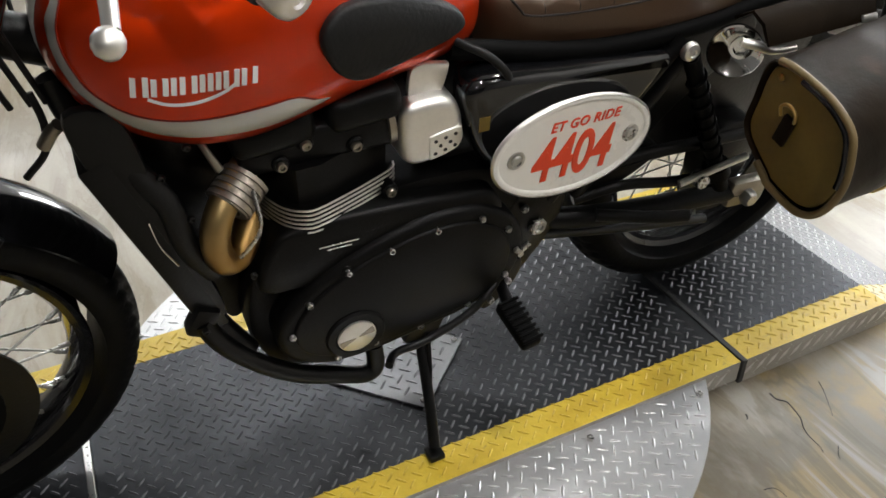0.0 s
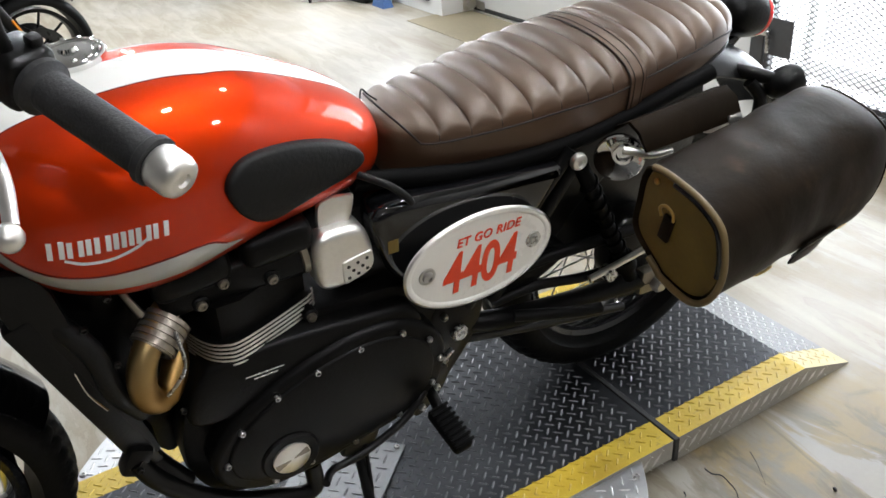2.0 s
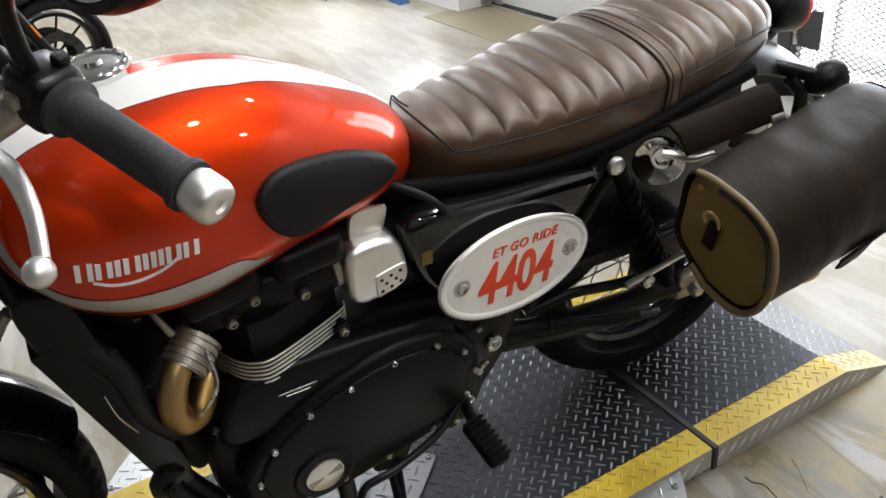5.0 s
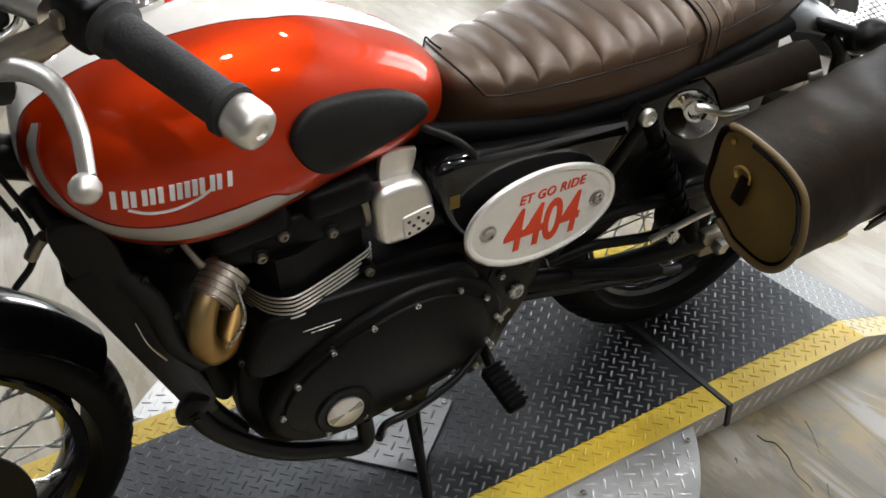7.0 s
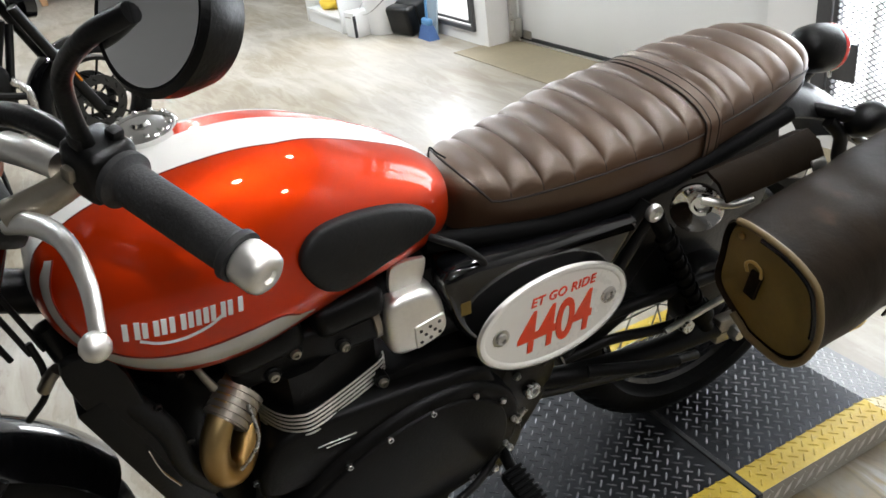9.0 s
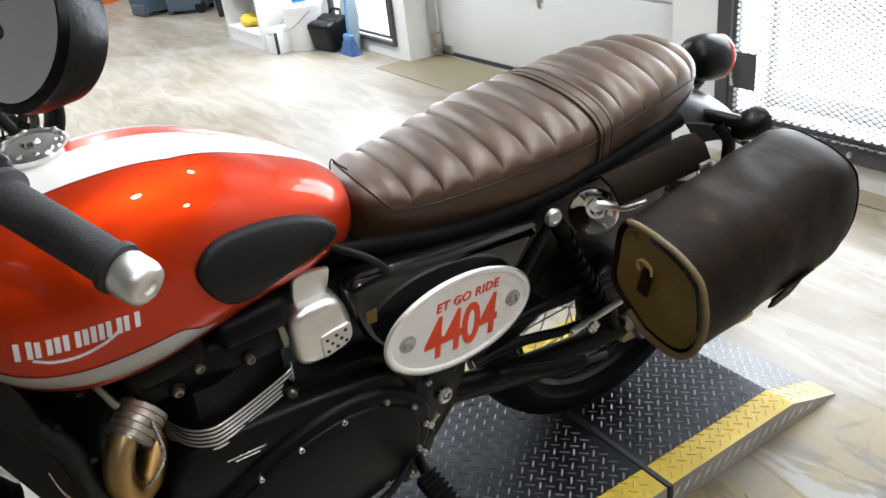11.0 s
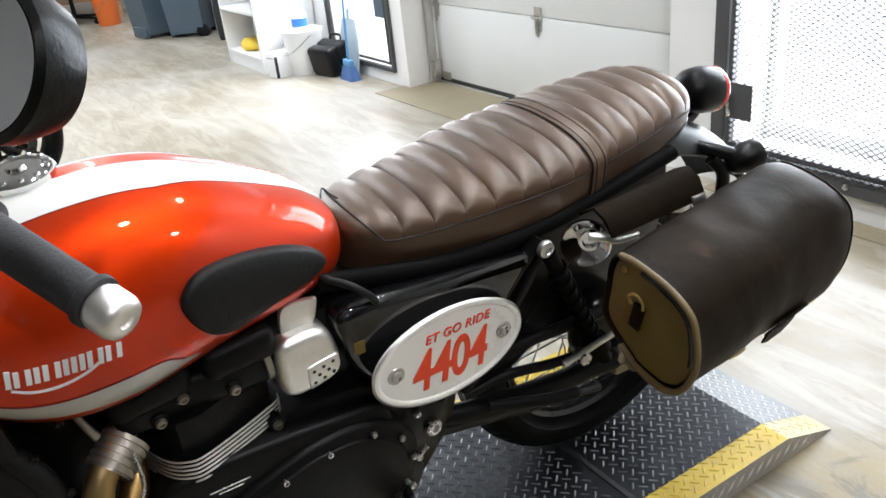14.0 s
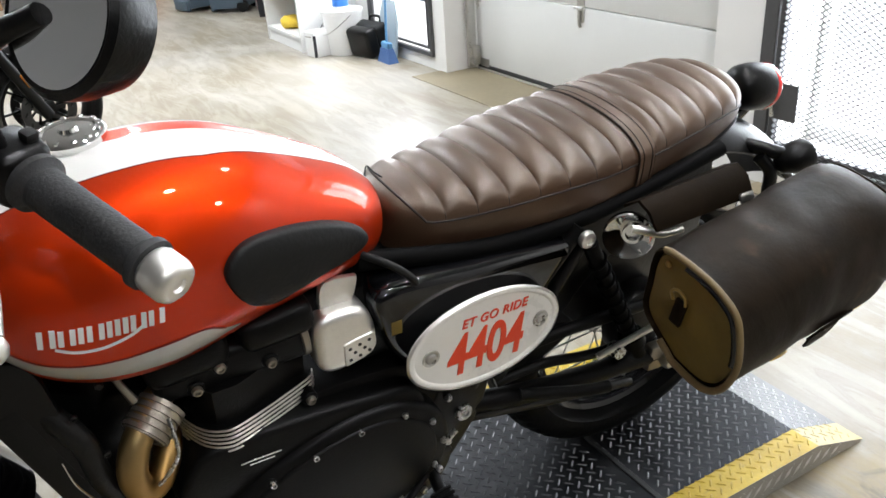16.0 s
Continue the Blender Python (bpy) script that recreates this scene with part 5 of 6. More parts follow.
part("peg_hanger", slab(curve2([(0.600, 0.240), (0.590, 0.300), (0.625, 0.340), (0.665, 0.330), (0.660, 0.290), (0.630, 0.250)], 4), -0.108, -0.128, 0.006), SATIN, bike, "black footrest hanger")
peg = part("footrest", tube([(0.630, -0.120, 0.292), (0.625, -0.165, 0.282)], 0.010, 12, 1), SATIN, bike, "black footrest with ribbed rubber")
pm = Matrix.Translation((0.623, -0.203, 0.273)) @ pose(0, 0, 0, 14, 0, 6)
pr = box(0.036, 0.085, 0.024, pm, 0.008, 3)
part("peg_rubber", pr, VOIDBLACK, peg, "ribbed black rubber")
for k in range(8):
    part("rib", box(0.038, 0.005, 0.005, pm @ pose(0, -0.036 + k * 0.0103, 0.013), 0.001, 1), VOIDBLACK, peg)
part("gear_lever", tube([(0.610, -0.145, 0.315), (0.560, -0.160, 0.285), (0.480, -0.168, 0.262), (0.430, -0.172, 0.262), (0.408, -0.195, 0.268)], 0.0065, 12, 4), SATIN, bike, "black gear lever")
part("gear_rod", tube([(0.600, -0.135, 0.335), (0.640, -0.135, 0.350), (0.668, -0.135, 0.372)], 0.005, 10, 3), STEEL, bike, "bright linkage rod")
for u, v, w in ((0.600, -0.137, 0.335), (0.632, -0.130, 0.322), (0.655, -0.130, 0.352), (0.612, -0.130, 0.262), (0.665, -0.112, 0.425), (0.640, -0.130, 0.296)):
    part("bolt", screw(0.0062, 0.007, out(u, v, w)), STEEL, bike)
stand = part("side_stand", tube([(0.505, -0.085, 0.215), (0.500, -0.115, 0.170), (0.489, -0.175, 0.105), (0.477, -0.226, 0.050)], 0.0095, 14, 4), SATIN, bike, "black side stand, down")
part("stand_foot", box(0.028, 0.030, 0.012, pose(0.475, -0.230, 0.0405, -LEAN_LEFT, 0, 0), 0.003), SATIN, stand)
part("stand_bracket", box(0.06, 0.03, 0.07, pose(0.508, -0.095, 0.215, 0, 20, 0), 0.008), SATIN, bike)
part("stand_spring", tube([(0.512, -0.110, 0.205), (0.504, -0.140, 0.150), (0.496, -0.160, 0.125)], 0.004, 10, 3), SATIN, stand)

# ---- swingarm, shocks, rear end
for s in (-1, 1):
    part("swingarm", tube([(0.690, s * 0.075, 0.371), (0.78, s * 0.105, 0.362), (0.95, s * 0.112, 0.340), (1.165, s * 0.112, 0.318)], 0.019, 16, 4), ENGINE, bike, "black swingarm")
    ax0, ax1 = Vector((0.905, s * 0.125, 0.640)), Vector((1.055, s * 0.128, 0.360))
    shock = part("shock_absorber", tube([ax0, ax1], 0.013, 16, 1), VOIDBLACK, bike, "black twin rear shock absorber")
    coil = []
    for k in range(12 * 9 + 1):
        t = 0.10 + 0.72 * k / 108
        a = 2 * math.pi * k / 12
        d = (ax1 - ax0).normalized()
        e1 = Vector((0, 1, 0))
        e2 = d.cross(e1)
        coil.append(ax0.lerp(ax1, t) + (e1 * math.cos(a) + e2 * math.sin(a)) * 0.0145)
    part("spring", tube(coil, 0.0030, 8, 1), VOIDBLACK, shock, "black coil spring")
    part("shock_collar", tube([ax0.lerp(ax1, 0.80), ax0.lerp(ax1, 0.88)], 0.022, 18, 1), VOIDBLACK, shock)
    part("frame_strut", tube([(0.905, s * 0.112, 0.640), (0.855, s * 0.110, 0.560), (0.800, s * 0.106, 0.470), (0.765, s * 0.100, 0.410)], 0.011, 14, 4), SATIN, bike, "black frame tube")
part("chain_guard", tube([(0.76, -0.09, 0.44), (0.88, -0.10, 0.455), (1.0, -0.105, 0.452), (1.12, -0.1, 0.44)], 0.011, 12, 4), ENGINE, bike, "black chain guard")
part("drive_chain", tube([(0.70, -0.075, 0.325), (0.9, -0.078, 0.275), (1.10, -0.08, 0.232)], 0.009, 10, 3), DARKSTEEL, bike, "dark drive chain")
part("brake_rod", tube([(0.945, -0.138, 0.405), (1.065, -0.150, 0.438)], 0.0062, 12, 1), ALU, bike, "bright chrome rod")
part("rod_joint", lathe([(0.012, -0.012), (0.014, 0), (0.012, 0.012)], out(0.985, -0.140, 0.405), 18), STEEL, bike)
part("axle_adjuster", box(0.085, 0.026, 0.055, pose(1.13, -0.118, 0.322, 0, 5, 0), 0.008), DULL, bike, "cast axle adjuster")
part("axle_nut", lathe([(0.016, 0), (0.016, 0.012), (0.012, 0.018), (0, 0.018)], out(1.125, -0.131, 0.320), 6), STEEL, bike)
part("hanger_strut", tube([(0.76, -0.105, 0.405), (0.84, -0.118, 0.42), (0.93, -0.125, 0.405), (1.0, -0.125, 0.395)], 0.009, 12, 4), ENGINE, bike, "black pillion hanger tube")
part("pillion_peg", tube([(0.80, -0.12, 0.372), (0.90, -0.155, 0.362), (0.955, -0.165, 0.356)], 0.0105, 12, 3), ENGINE, bike, "folded black pillion footrest")
part("dome_nut", lathe([(0.014, 0), (0.015, 0.004), (0.013, 0.010), (0.007, 0.013), (0.005, 0.010), (0, 0.010)], out(0.896, -0.124, 0.652), 28), ALU, bike, "chrome dome nut")
mount_m = Matrix.Translation((0.951, -0.158, 0.656)) @ Vector((-0.62, -0.74, 0.10)).to_track_quat("Z", "Y").to_matrix().to_4x4()
mount = part("shock_mount", lathe([(0.012, -0.045), (0.026, -0.035), (0.037, -0.012), (0.039, 0.0), (0.037, 0.003), (0.033, 0.001), (0.020, -0.010), (0.0, -0.012)], mount_m, 40), CHROME, bike, "polished round bag mount")
part("mount_boss", lathe([(0.0175, -0.012), (0.0175, 0.012), (0.0155, 0.016), (0.011, 0.016), (0.0095, 0.008), (0, 0.008)], mount_m @ pose(0.004, 0.012, 0), 28), CHROME, mount, "bright hollow boss")
part("mount_lever", tube([(0.946, -0.168, 0.678), (0.962, -0.182, 0.676), (0.985, -0.190, 0.668), (1.022, -0.195, 0.668)], (0.0075, 0.005), 12, 4), ALU, bike, "chrome quick-release lever")
part("inner_guard", slab(curve2([(0.80, 0.48), (0.84, 0.58), (0.90, 0.655), (1.05, 0.665), (1.10, 0.60), (0.98, 0.50), (0.90, 0.42)], 4), 0.06, -0.055, 0.01), SATIN, bike, "black inner mudguard")
loops = []
for k in range(29):
    a = radians(30 + 88 * k / 28)
    ring = []
    for sgn, lift in ((1, 0.0), (-1, -0.004)):
        for q in range(13):
            s = (-1 + 2 * q / 12) * sgn
            r = 0.430 + lift - 0.045 * abs(s) ** 2.6
            ring.append(RA + Vector((r * math.cos(a), s * (0.082 + lift * 0.6) - 0.03, r * math.sin(a))))
    loops.append(ring)
part("rear_mudguard", rings(loops), SATIN, bike, "black rear mudguard")
tail = part("tail_lamp", lathe([(0.012, -0.065), (0.030, -0.058), (0.041, -0.040), (0.045, -0.015), (0.045, 0.012), (0.043, 0.020), (0, 0.020)], pose(1.432, 0.05, 0.728, 0, 100, 0), 36), SATIN, bike, "black round tail lamp")
part("tail_lens", lathe([(0.044, 0.018), (0.045, 0.026), (0.040, 0.034), (0.022, 0.042), (0, 0.044)], pose(1.432, 0.05, 0.728, 0, 100, 0), 36), REDLENS, tail, "red lamp lens")
part("tail_bracket", tube([(1.30, 0.045, 0.690), (1.38, 0.05, 0.672), (1.425, 0.05, 0.700)], 0.016, 12, 4), BLACK, bike)
for s in (-1, 1):
    part("indicator_stalk", tube([(1.300, s * 0.045 + 0.03, 0.675), (1.330, s * 0.085, 0.678), (1.352, s * 0.105, 0.672)], 0.013, 14, 3), SATIN, bike, "black indicator stalk")
    part("indicator", lathe([(0.010, -0.045), (0.022, -0.035), (0.029, -0.010), (0.029, 0.010), (0.024, 0.020), (0, 0.024)], pose(1.378, s * 0.118, 0.668, 0, 75, s * 20), 28), SATIN, bike, "round black rear indicator")
part("grab_hook", tube([(1.315, -0.085, 0.668), (1.335, -0.100, 0.640), (1.340, -0.102, 0.600), (1.352, -0.102, 0.585)], 0.012, 14, 4), SATIN, bike, "black hooked bracket")
part("grab_hook", tube([(1.352, -0.090, 0.665), (1.372, -0.105, 0.630), (1.392, -0.108, 0.615)], 0.008, 12, 4), BLACK, bike)
part("reflector_plate", box(0.055, 0.004, 0.050, pose(1.165, -0.155, 0.665, 0, 18, 0), 0.004), STEEL, bike, "pale bracket plate")

# ---- handlebar and controls
part("handlebar", tube([(0.257, -0.360, 0.959), (0.198, -0.250, 0.9955), (0.150, -0.160, 1.022), (0.105, -0.08, 1.010), (0.075, 0.0, 0.985), (0.03, 0.09, 1.0), (-0.02, 0.20, 1.03), (-0.09, 0.36, 1.0)], 0.0112, 16, 6), SATIN, bike, "black handlebar turned to the side")
g0, g1 = Vector((0.2560, -0.3580, 0.9600)), Vector((0.1975, -0.2500, 0.9960))
gd = (g1 - g0).normalized()
gq = Matrix.Translation(g0) @ gd.to_track_quat("Z", "Y").to_matrix().to_4x4()
gl = (g1 - g0).length
prof = [(0.0155, 0.0), (0.0195, 0.001), (0.0198, 0.007), (0.0172, 0.010)]
for k in range(26):
    z = 0.012 + (gl - 0.026) * k / 25
    prof += [(0.0165, z), (0.0168, z + 0.0012), (0.0165, z + 0.0028)]
prof += [(0.0172, gl - 0.010), (0.0225, gl - 0.006), (0.0225, gl), (0.0155, gl)]
prof = [(r * 1.1, z) for r, z in prof]
grip = part("grip", lathe(prof, gq, 32), GRIP, bike, "black ribbed rubber grip")
part("bar_end", lathe([(0.0, -0.025), (0.0055, -0.025), (0.0065, -0.028), (0.0125, -0.0285), (0.0170, -0.0255), (0.0190, -0.020), (0.0190, -0.004), (0.0175, -0.0005), (0.0, -0.0005)], gq, 32), ALU, bike, "satin aluminium bar end weight")
sq = Matrix.Translation(g1 + gd * 0.024) @ gd.to_track_quat("Z", "Y").to_matrix().to_4x4()
swb = part("switch_box", box(0.046, 0.050, 0.046, sq, 0.010, 3), SATIN, bike, "black switch housing")
part("switch", box(0.016, 0.012, 0.014, sq @ pose(0.012, 0.028, 0.004), 0.003), RUBBER, swb)
part("switch", box(0.012, 0.010, 0.012, sq @ pose(-0.012, 0.028, -0.006), 0.003), RUBBER, swb)
part("switch", box(0.010, 0.014, 0.012, sq @ pose(0.024, 0.0, 0.006), 0.003), DULL, swb)
part("lever_perch", tube([(0.168, -0.222, 0.992), (0.140, -0.218, 0.980), (0.108, -0.214, 0.970)], (0.012, 0.015), 16, 3), DULL, bike, "cast aluminium clutch perch")
part("clutch_lever", tube([(0.108, -0.215, 0.966), (0.122, -0.240, 0.974), (0.135, -0.272, 0.982), (0.146, -0.310, 0.984), (0.150, -0.350, 0.971), (0.146, -0.382, 0.953)], (0.0105, 0.0066), 14, 6, flat=0.7), ALU, bike, "satin aluminium clutch lever")
part("lever_ball", lathe([(0.0, -0.011), (0.006, -0.0095), (0.010, -0.005), (0.0112, 0), (0.010, 0.005), (0.006, 0.0095), (0, 0.011)], pose(0.142, -0.388, 0.949), 24), ALU, bike, "round lever end")
part("bar_sleeve", tube([(0.124, -0.160, 1.006), (0.140, -0.190, 1.008), (0.158, -0.215, 1.003)], (0.0135, 0.0125), 20, 4), ALU, bike, "satin aluminium bar sleeve")
part("bar_riser", box(0.05, 0.05, 0.05, pose(0.085, -0.05, 0.965, 0, 20, 20), 0.01), DULL, bike)
part("instrument_pod", lathe([(0.030, -0.05), (0.046, -0.035), (0.050, 0.0), (0.052, 0.008), (0.047, 0.012), (0, 0.012)], pose(0.02, 0.03, 1.0, 0, 35, 20), 36), BLACK, bike, "round black instrument")
hl = part("headlamp", steered(lathe([(0.03, -0.12), (0.075, -0.09), (0.092, -0.03), (0.095, 0.0), (0.098, 0.008), (0.090, 0.015), (0, 0.03)], pose(-0.11, 0, 0.83, 0, -95, 0), 40)), BLACK, bike, "round black headlamp shell")
# mirror
mc = Vector((0.240, -0.345, 1.146))
mq = Matrix.Translation(mc) @ Vector((-0.80, -0.42, 0.42)).to_track_quat("Z", "Y").to_matrix().to_4x4()
mir = part("mirror", lathe([(0.0, -0.046), (0.026, -0.044), (0.044, -0.034), (0.052, -0.012), (0.053, 0.002), (0.049, 0.006), (0.046, 0.004), (0, 0.004)], mq, 48), SATIN, bike, "round black mirror housing")
part("mirror_glass", lathe([(0.0462, 0.0045), (0.0462, 0.0052), (0.0, 0.0052)], mq, 48), MIRRORM, mir, "mirror glass")
part("mirror_stem", tube([(0.183, -0.235, 1.010), (0.178, -0.245, 1.050), (0.180, -0.262, 1.090), (0.200, -0.310, 1.128), (0.228, -0.335, 1.146)], 0.0075, 14, 5), SATIN, bike, "black mirror stem")

# ---------------------------------------------------------------- saddlebag
bag = thing("saddlebag", BIKE @ pose(0.014, 0, 0.006), "worn dark brown leather roll saddlebag with tan end", "saddlebag")
SEC = [(-0.262, 0.703), (-0.250, 0.640), (-0.254, 0.592), (-0.308, 0.555), (-0.325, 0.546), (-0.378, 0.543), (-0.408, 0.566), (-0.421, 0.610), (-0.414, 0.655), (-0.395, 0.687), (-0.340, 0.706)]
SEC = curve2(SEC, 6)
SC = (-0.338, 0.628)
U0, U1 = 0.893, 1.304


def bag_ring(u, grow=1.0, wob=0.0):
    t = (u - U0) / (U1 - U0)
    out_ = []
    for k, (v, w) in enumerate(SEC):
        g = grow * (1.0 + 0.028 * math.sin(math.pi * t) + 0.065 * t - 0.10 * max(0.0, (t - 0.86) / 0.14) ** 2)
        n = (noise.noise(Vector((u * 7, v * 9, w * 9))) + 0.5 * noise.noise(Vector((u * 19, v * 21, w * 21)))) * wob
        out_.append(Vector((u, SC[0] + (v - SC[0]) * (g + n) + 0.052 * t, SC[1] + (w - SC[1]) * (g + n) + 0.004 * t - 0.022 * t * max(0.0, min(1.0, (SC[1] + 0.02 - w) / 0.07)))))
    return out_


loops = [bag_ring(U0 + 0.012, 0.90), bag_ring(U0 + 0.004, 0.955), bag_ring(U0 - 0.002, 0.99), bag_ring(U0, 1.01)]
loops += [bag_ring(U0 + 0.006 + (U1 - U0 - 0.012) * k / 40, 1.0, 0.055 * math.sin(math.pi * k / 40) ** 0.5) for k in range(41)]
loops += [bag_ring(U1 + 0.004, 0.985), bag_ring(U1 + 0.010, 0.90), bag_ring(U1 + 0.012, 0.6), bag_ring(U1 + 0.012, 0.1)]
part("bag_body", rings(loops), BAG, bag, "dark oiled leather", 50)
part("end_panel", rings([bag_ring(U0 + 0.010, 0.93), bag_ring(U0 + 0.003, 0.90), bag_ring(U0 + 0.001, 0.6), bag_ring(U0 + 0.0, 0.1)]), TAN, bag, "olive tan leather end panel", 50)
ringp = bag_ring(U0 - 0.001, 1.0)
part("edge_piping", tube(ringp[16:], 0.0050, 10, 2), TRIM, bag, "tan piping")
ringp = [p + Vector((-0.003, 0, 0)) for p in bag_ring(U0, 0.925)[42:63]]
part("edge_binding", tube(ringp, 0.0050, 10, 2), BLACK, bag, "dark binding strip")
ringp = bag_ring(U1 + 0.002, 1.0)
part("edge_piping", tube([*ringp, ringp[0]], 0.0018, 10, 2), BAG, bag, "dark far seam")
part("buckle_tab", box(0.006, 0.020, 0.042, pose(U0 - 0.004, -0.316, 0.632, 8, 0, 0), 0.002), BAG, bag, "dark leather tab")
part("d_ring", tube([(U0 - 0.006, -0.327, 0.650), (U0 - 0.010, -0.327, 0.664), (U0 - 0.011, -0.314, 0.670), (U0 - 0.010, -0.303, 0.662), (U0 - 0.006, -0.304, 0.648)], 0.0024, 10, 5), GOLD, bag, "brass ring")
part("rivet", lathe([(0.005, 0), (0.005, 0.002), (0, 0.004)], pose(U0 + 0.001, -0.280, 0.688, 0, -90, 0), 14), GOLD, bag)
for u in (1.035, 1.255):
    t = (u - U0) / (U1 - U0)
    part("buckle", tube([bag_ring(u + du, 1.015, 0.0)[k] for du, k in ((-0.018, 31), (-0.018, 34), (0.018, 34), (0.018, 31), (-0.018, 31))], 0.0022, 8, 2), GOLD, bag, "brass buckle")
def strap_rows(us, k0, k1, drop):
    rows = []
    for u, extra in us:
        a, b2 = bag_ring(u, 1.012)[k0], bag_ring(u, 1.012)[k1]
        b2 = b2 + Vector((0, -0.004, -extra * 0.55)) * drop
        rows.append([a, b2, b2 + Vector((0, -0.003, -0.001)), a + Vector((0, -0.004, -0.001))])
    return rings(rows)


part("closing_strap", strap_rows(((1.105, 0), (1.125, 0), (1.165, 0), (1.185, 0)), 39, 34, 0), BAG, bag, "leather closing strap", 0)
part("strap_end", strap_rows(((1.115, 0.026), (1.13, 0.034), (1.175, 0.034), (1.19, 0.026)), 34, 32, 1), BAG, bag, "loose leather strap end", 0)
loops = []
for k in range(9):
    u = 0.945 + 0.20 * k / 8
    loops.append([(u, -0.130 - 0.006 * k / 8, 0.690 + 0.02 * k / 8), (u, -0.160, 0.712 + 0.012 * k / 8), (u, -0.185, 0.704 + 0.01 * k / 8), (u + 0.008, -0.198, 0.675 + 0.006 * k / 8), (u + 0.008, -0.194, 0.673 + 0.006 * k / 8), (u, -0.181, 0.699 + 0.01 * k / 8), (u, -0.158, 0.707 + 0.012 * k / 8), (u, -0.132, 0.685 + 0.02 * k / 8)])
part("leather_yoke", rings(loops), BAG, bag, "dark leather yoke over the frame", 50)
part("yoke_buckle", box(0.03, 0.004, 0.018, pose(1.135, -0.200, 0.683, -30, 0, 0), 0.003), STEEL, bag, "bright yoke buckle")


# ---------------------------------------------------------------- along the far wall
shelf = thing("storage_shelf", pose(2.19, 5.62, 0), "white open storage unit with a few things inside", "shelf")
SD, SW, SH = 0.46, 0.75, 1.9
for y in (0.012, SW - 0.012):
    part("side_panel", box(SD, 0.024, SH, pose(SD / 2, y, SH / 2), 0.002, 1), WHITEPL, shelf)
part("back_panel", box(0.012, SW - 0.05, SH, pose(SD - 0.006, SW / 2, SH / 2)), WHITEPL, shelf)
part("plinth", box(0.02, SW - 0.05, 0.09, pose(0.02, SW / 2, 0.045), 0.002, 1), WHITEPL, shelf)
for z in (0.10, 0.425, 0.83, 1.25, 1.88):
    part("shelf_board", box(SD - 0.014, SW - 0.05, 0.022, pose(SD / 2 - 0.008, SW / 2, z), 0.002, 1), WHITEPL, shelf)


def lump(sx, sy, sz, seed, rough=0.25):
    bm = bmesh.new()
    bmesh.ops.create_icosphere(bm, subdivisions=3, radius=1)
    for v in bm.verts:
        n = noise.noise(v.co * 1.7 + Vector((seed, seed * 0.7, 0)))
        v.co = v.co * (1 + rough * n)
        v.co = Vector((v.co.x * sx, v.co.y * sy, max(v.co.z, -0.75) * sz + 0.75 * sz))
    return bm


def heap(name, m, size, mat, label, category, seed=1):
    ob = part(name, lump(*size, seed), mat, None, "", 60)
    ob.matrix_world = m
    return tagged(ob, label, category)


heap("glove", pose(2.30, 6.10, 0.111), (0.07, 0.13, 0.055), YELLOWPL, "crumpled yellow work gloves on the white shelf", "gloves", 2)
heap("folded_cloth", pose(2.45, 5.90, 0.111), (0.10, 0.12, 0.10), DARKCL, "dark bundled cloth on the white shelf", "cloth", 5)
heap("folded_cloth", pose(2.40, 5.80, 0.436), (0.10, 0.11, 0.13), DARKCL, "dark folded cloth upon the upper white shelf", "cloth", 7)


def pot(name, m, r0, r1, h, mat, label, category, handle=True):
    t = thing(name, m, label, category)
    part("body", lathe([(r0 * 0.98, 0.0), (r0, 0.006), (r1, h - 0.02), (r1 * 1.05, h - 0.018), (r1 * 1.05, h), (r1 * 0.97, h), (r0 * 0.95, 0.012), (0, 0.010)], n=36), mat, t)
    part("lid", lathe([(r1 * 1.06, h - 0.004), (r1 * 1.07, h + 0.008), (r1 * 0.9, h + 0.012), (0, h + 0.010)], n=36), mat, t)
    if handle:
        part("handle", tube([(0, -r1 * 1.04, h - 0.02), (-r1 * 0.9, -r1 * 0.8, h * 0.62), (-r1 * 1.15, 0, h * 0.5), (-r1 * 0.9, r1 * 0.8, h * 0.62), (0, r1 * 1.04, h - 0.02)], 0.003, 8, 5), STEEL, t, "wire handle")
    return t


can = thing("carton", pose(2.27, 5.46, 0, 0, 0, 8), "white square carton with a dark side strip on the floor", "carton")
part("body", box(0.16, 0.13, 0.172, pose(0, 0, 0.087), 0.005), WHITEPL, can)
part("flap", box(0.162, 0.060, 0.003, pose(0, 0.032, 0.1752), 0.001, 1), WHITEPL, can)
part("flap", box(0.162, 0.060, 0.003, pose(0, -0.032, 0.1752), 0.001, 1), WHITEPL, can)
part("print", box(0.002, 0.08, 0.006, pose(-0.0805, 0.01, 0.14), 0.0005, 1), DULL, can, "faint grey print")
# dark strip stands in for the shaded gap beside the carton
part("gap_shade", box(0.02, 0.012, 0.15, pose(-0.075, -0.064, 0.08), 0.002, 1), DARKCL, can, "dark strip in place of the shaded gap")
pot("bucket", pose(2.44, 5.40, 0), 0.118, 0.140, 0.30, WHITEPL, "tall white plastic bucket with a lid on the floor", "bucket")
jug = thing("spray_bottle", pose(2.43, 5.385, 0.313), "clear bottle with a blue label on the bucket lid", "bottle")
part("body", lathe([(0.05, 0), (0.055, 0.01), (0.055, 0.10), (0.03, 0.14), (0.014, 0.16), (0.014, 0.18), (0, 0.18)], n=24), WHITEPL, jug)
part("label", lathe([(0.0562, 0.02), (0.0562, 0.075)], n=24), BLUEPL, jug, "blue label")
part("cap", box(0.05, 0.03, 0.03, pose(-0.01, 0, 0.195), 0.006), WHITEPL, jug)
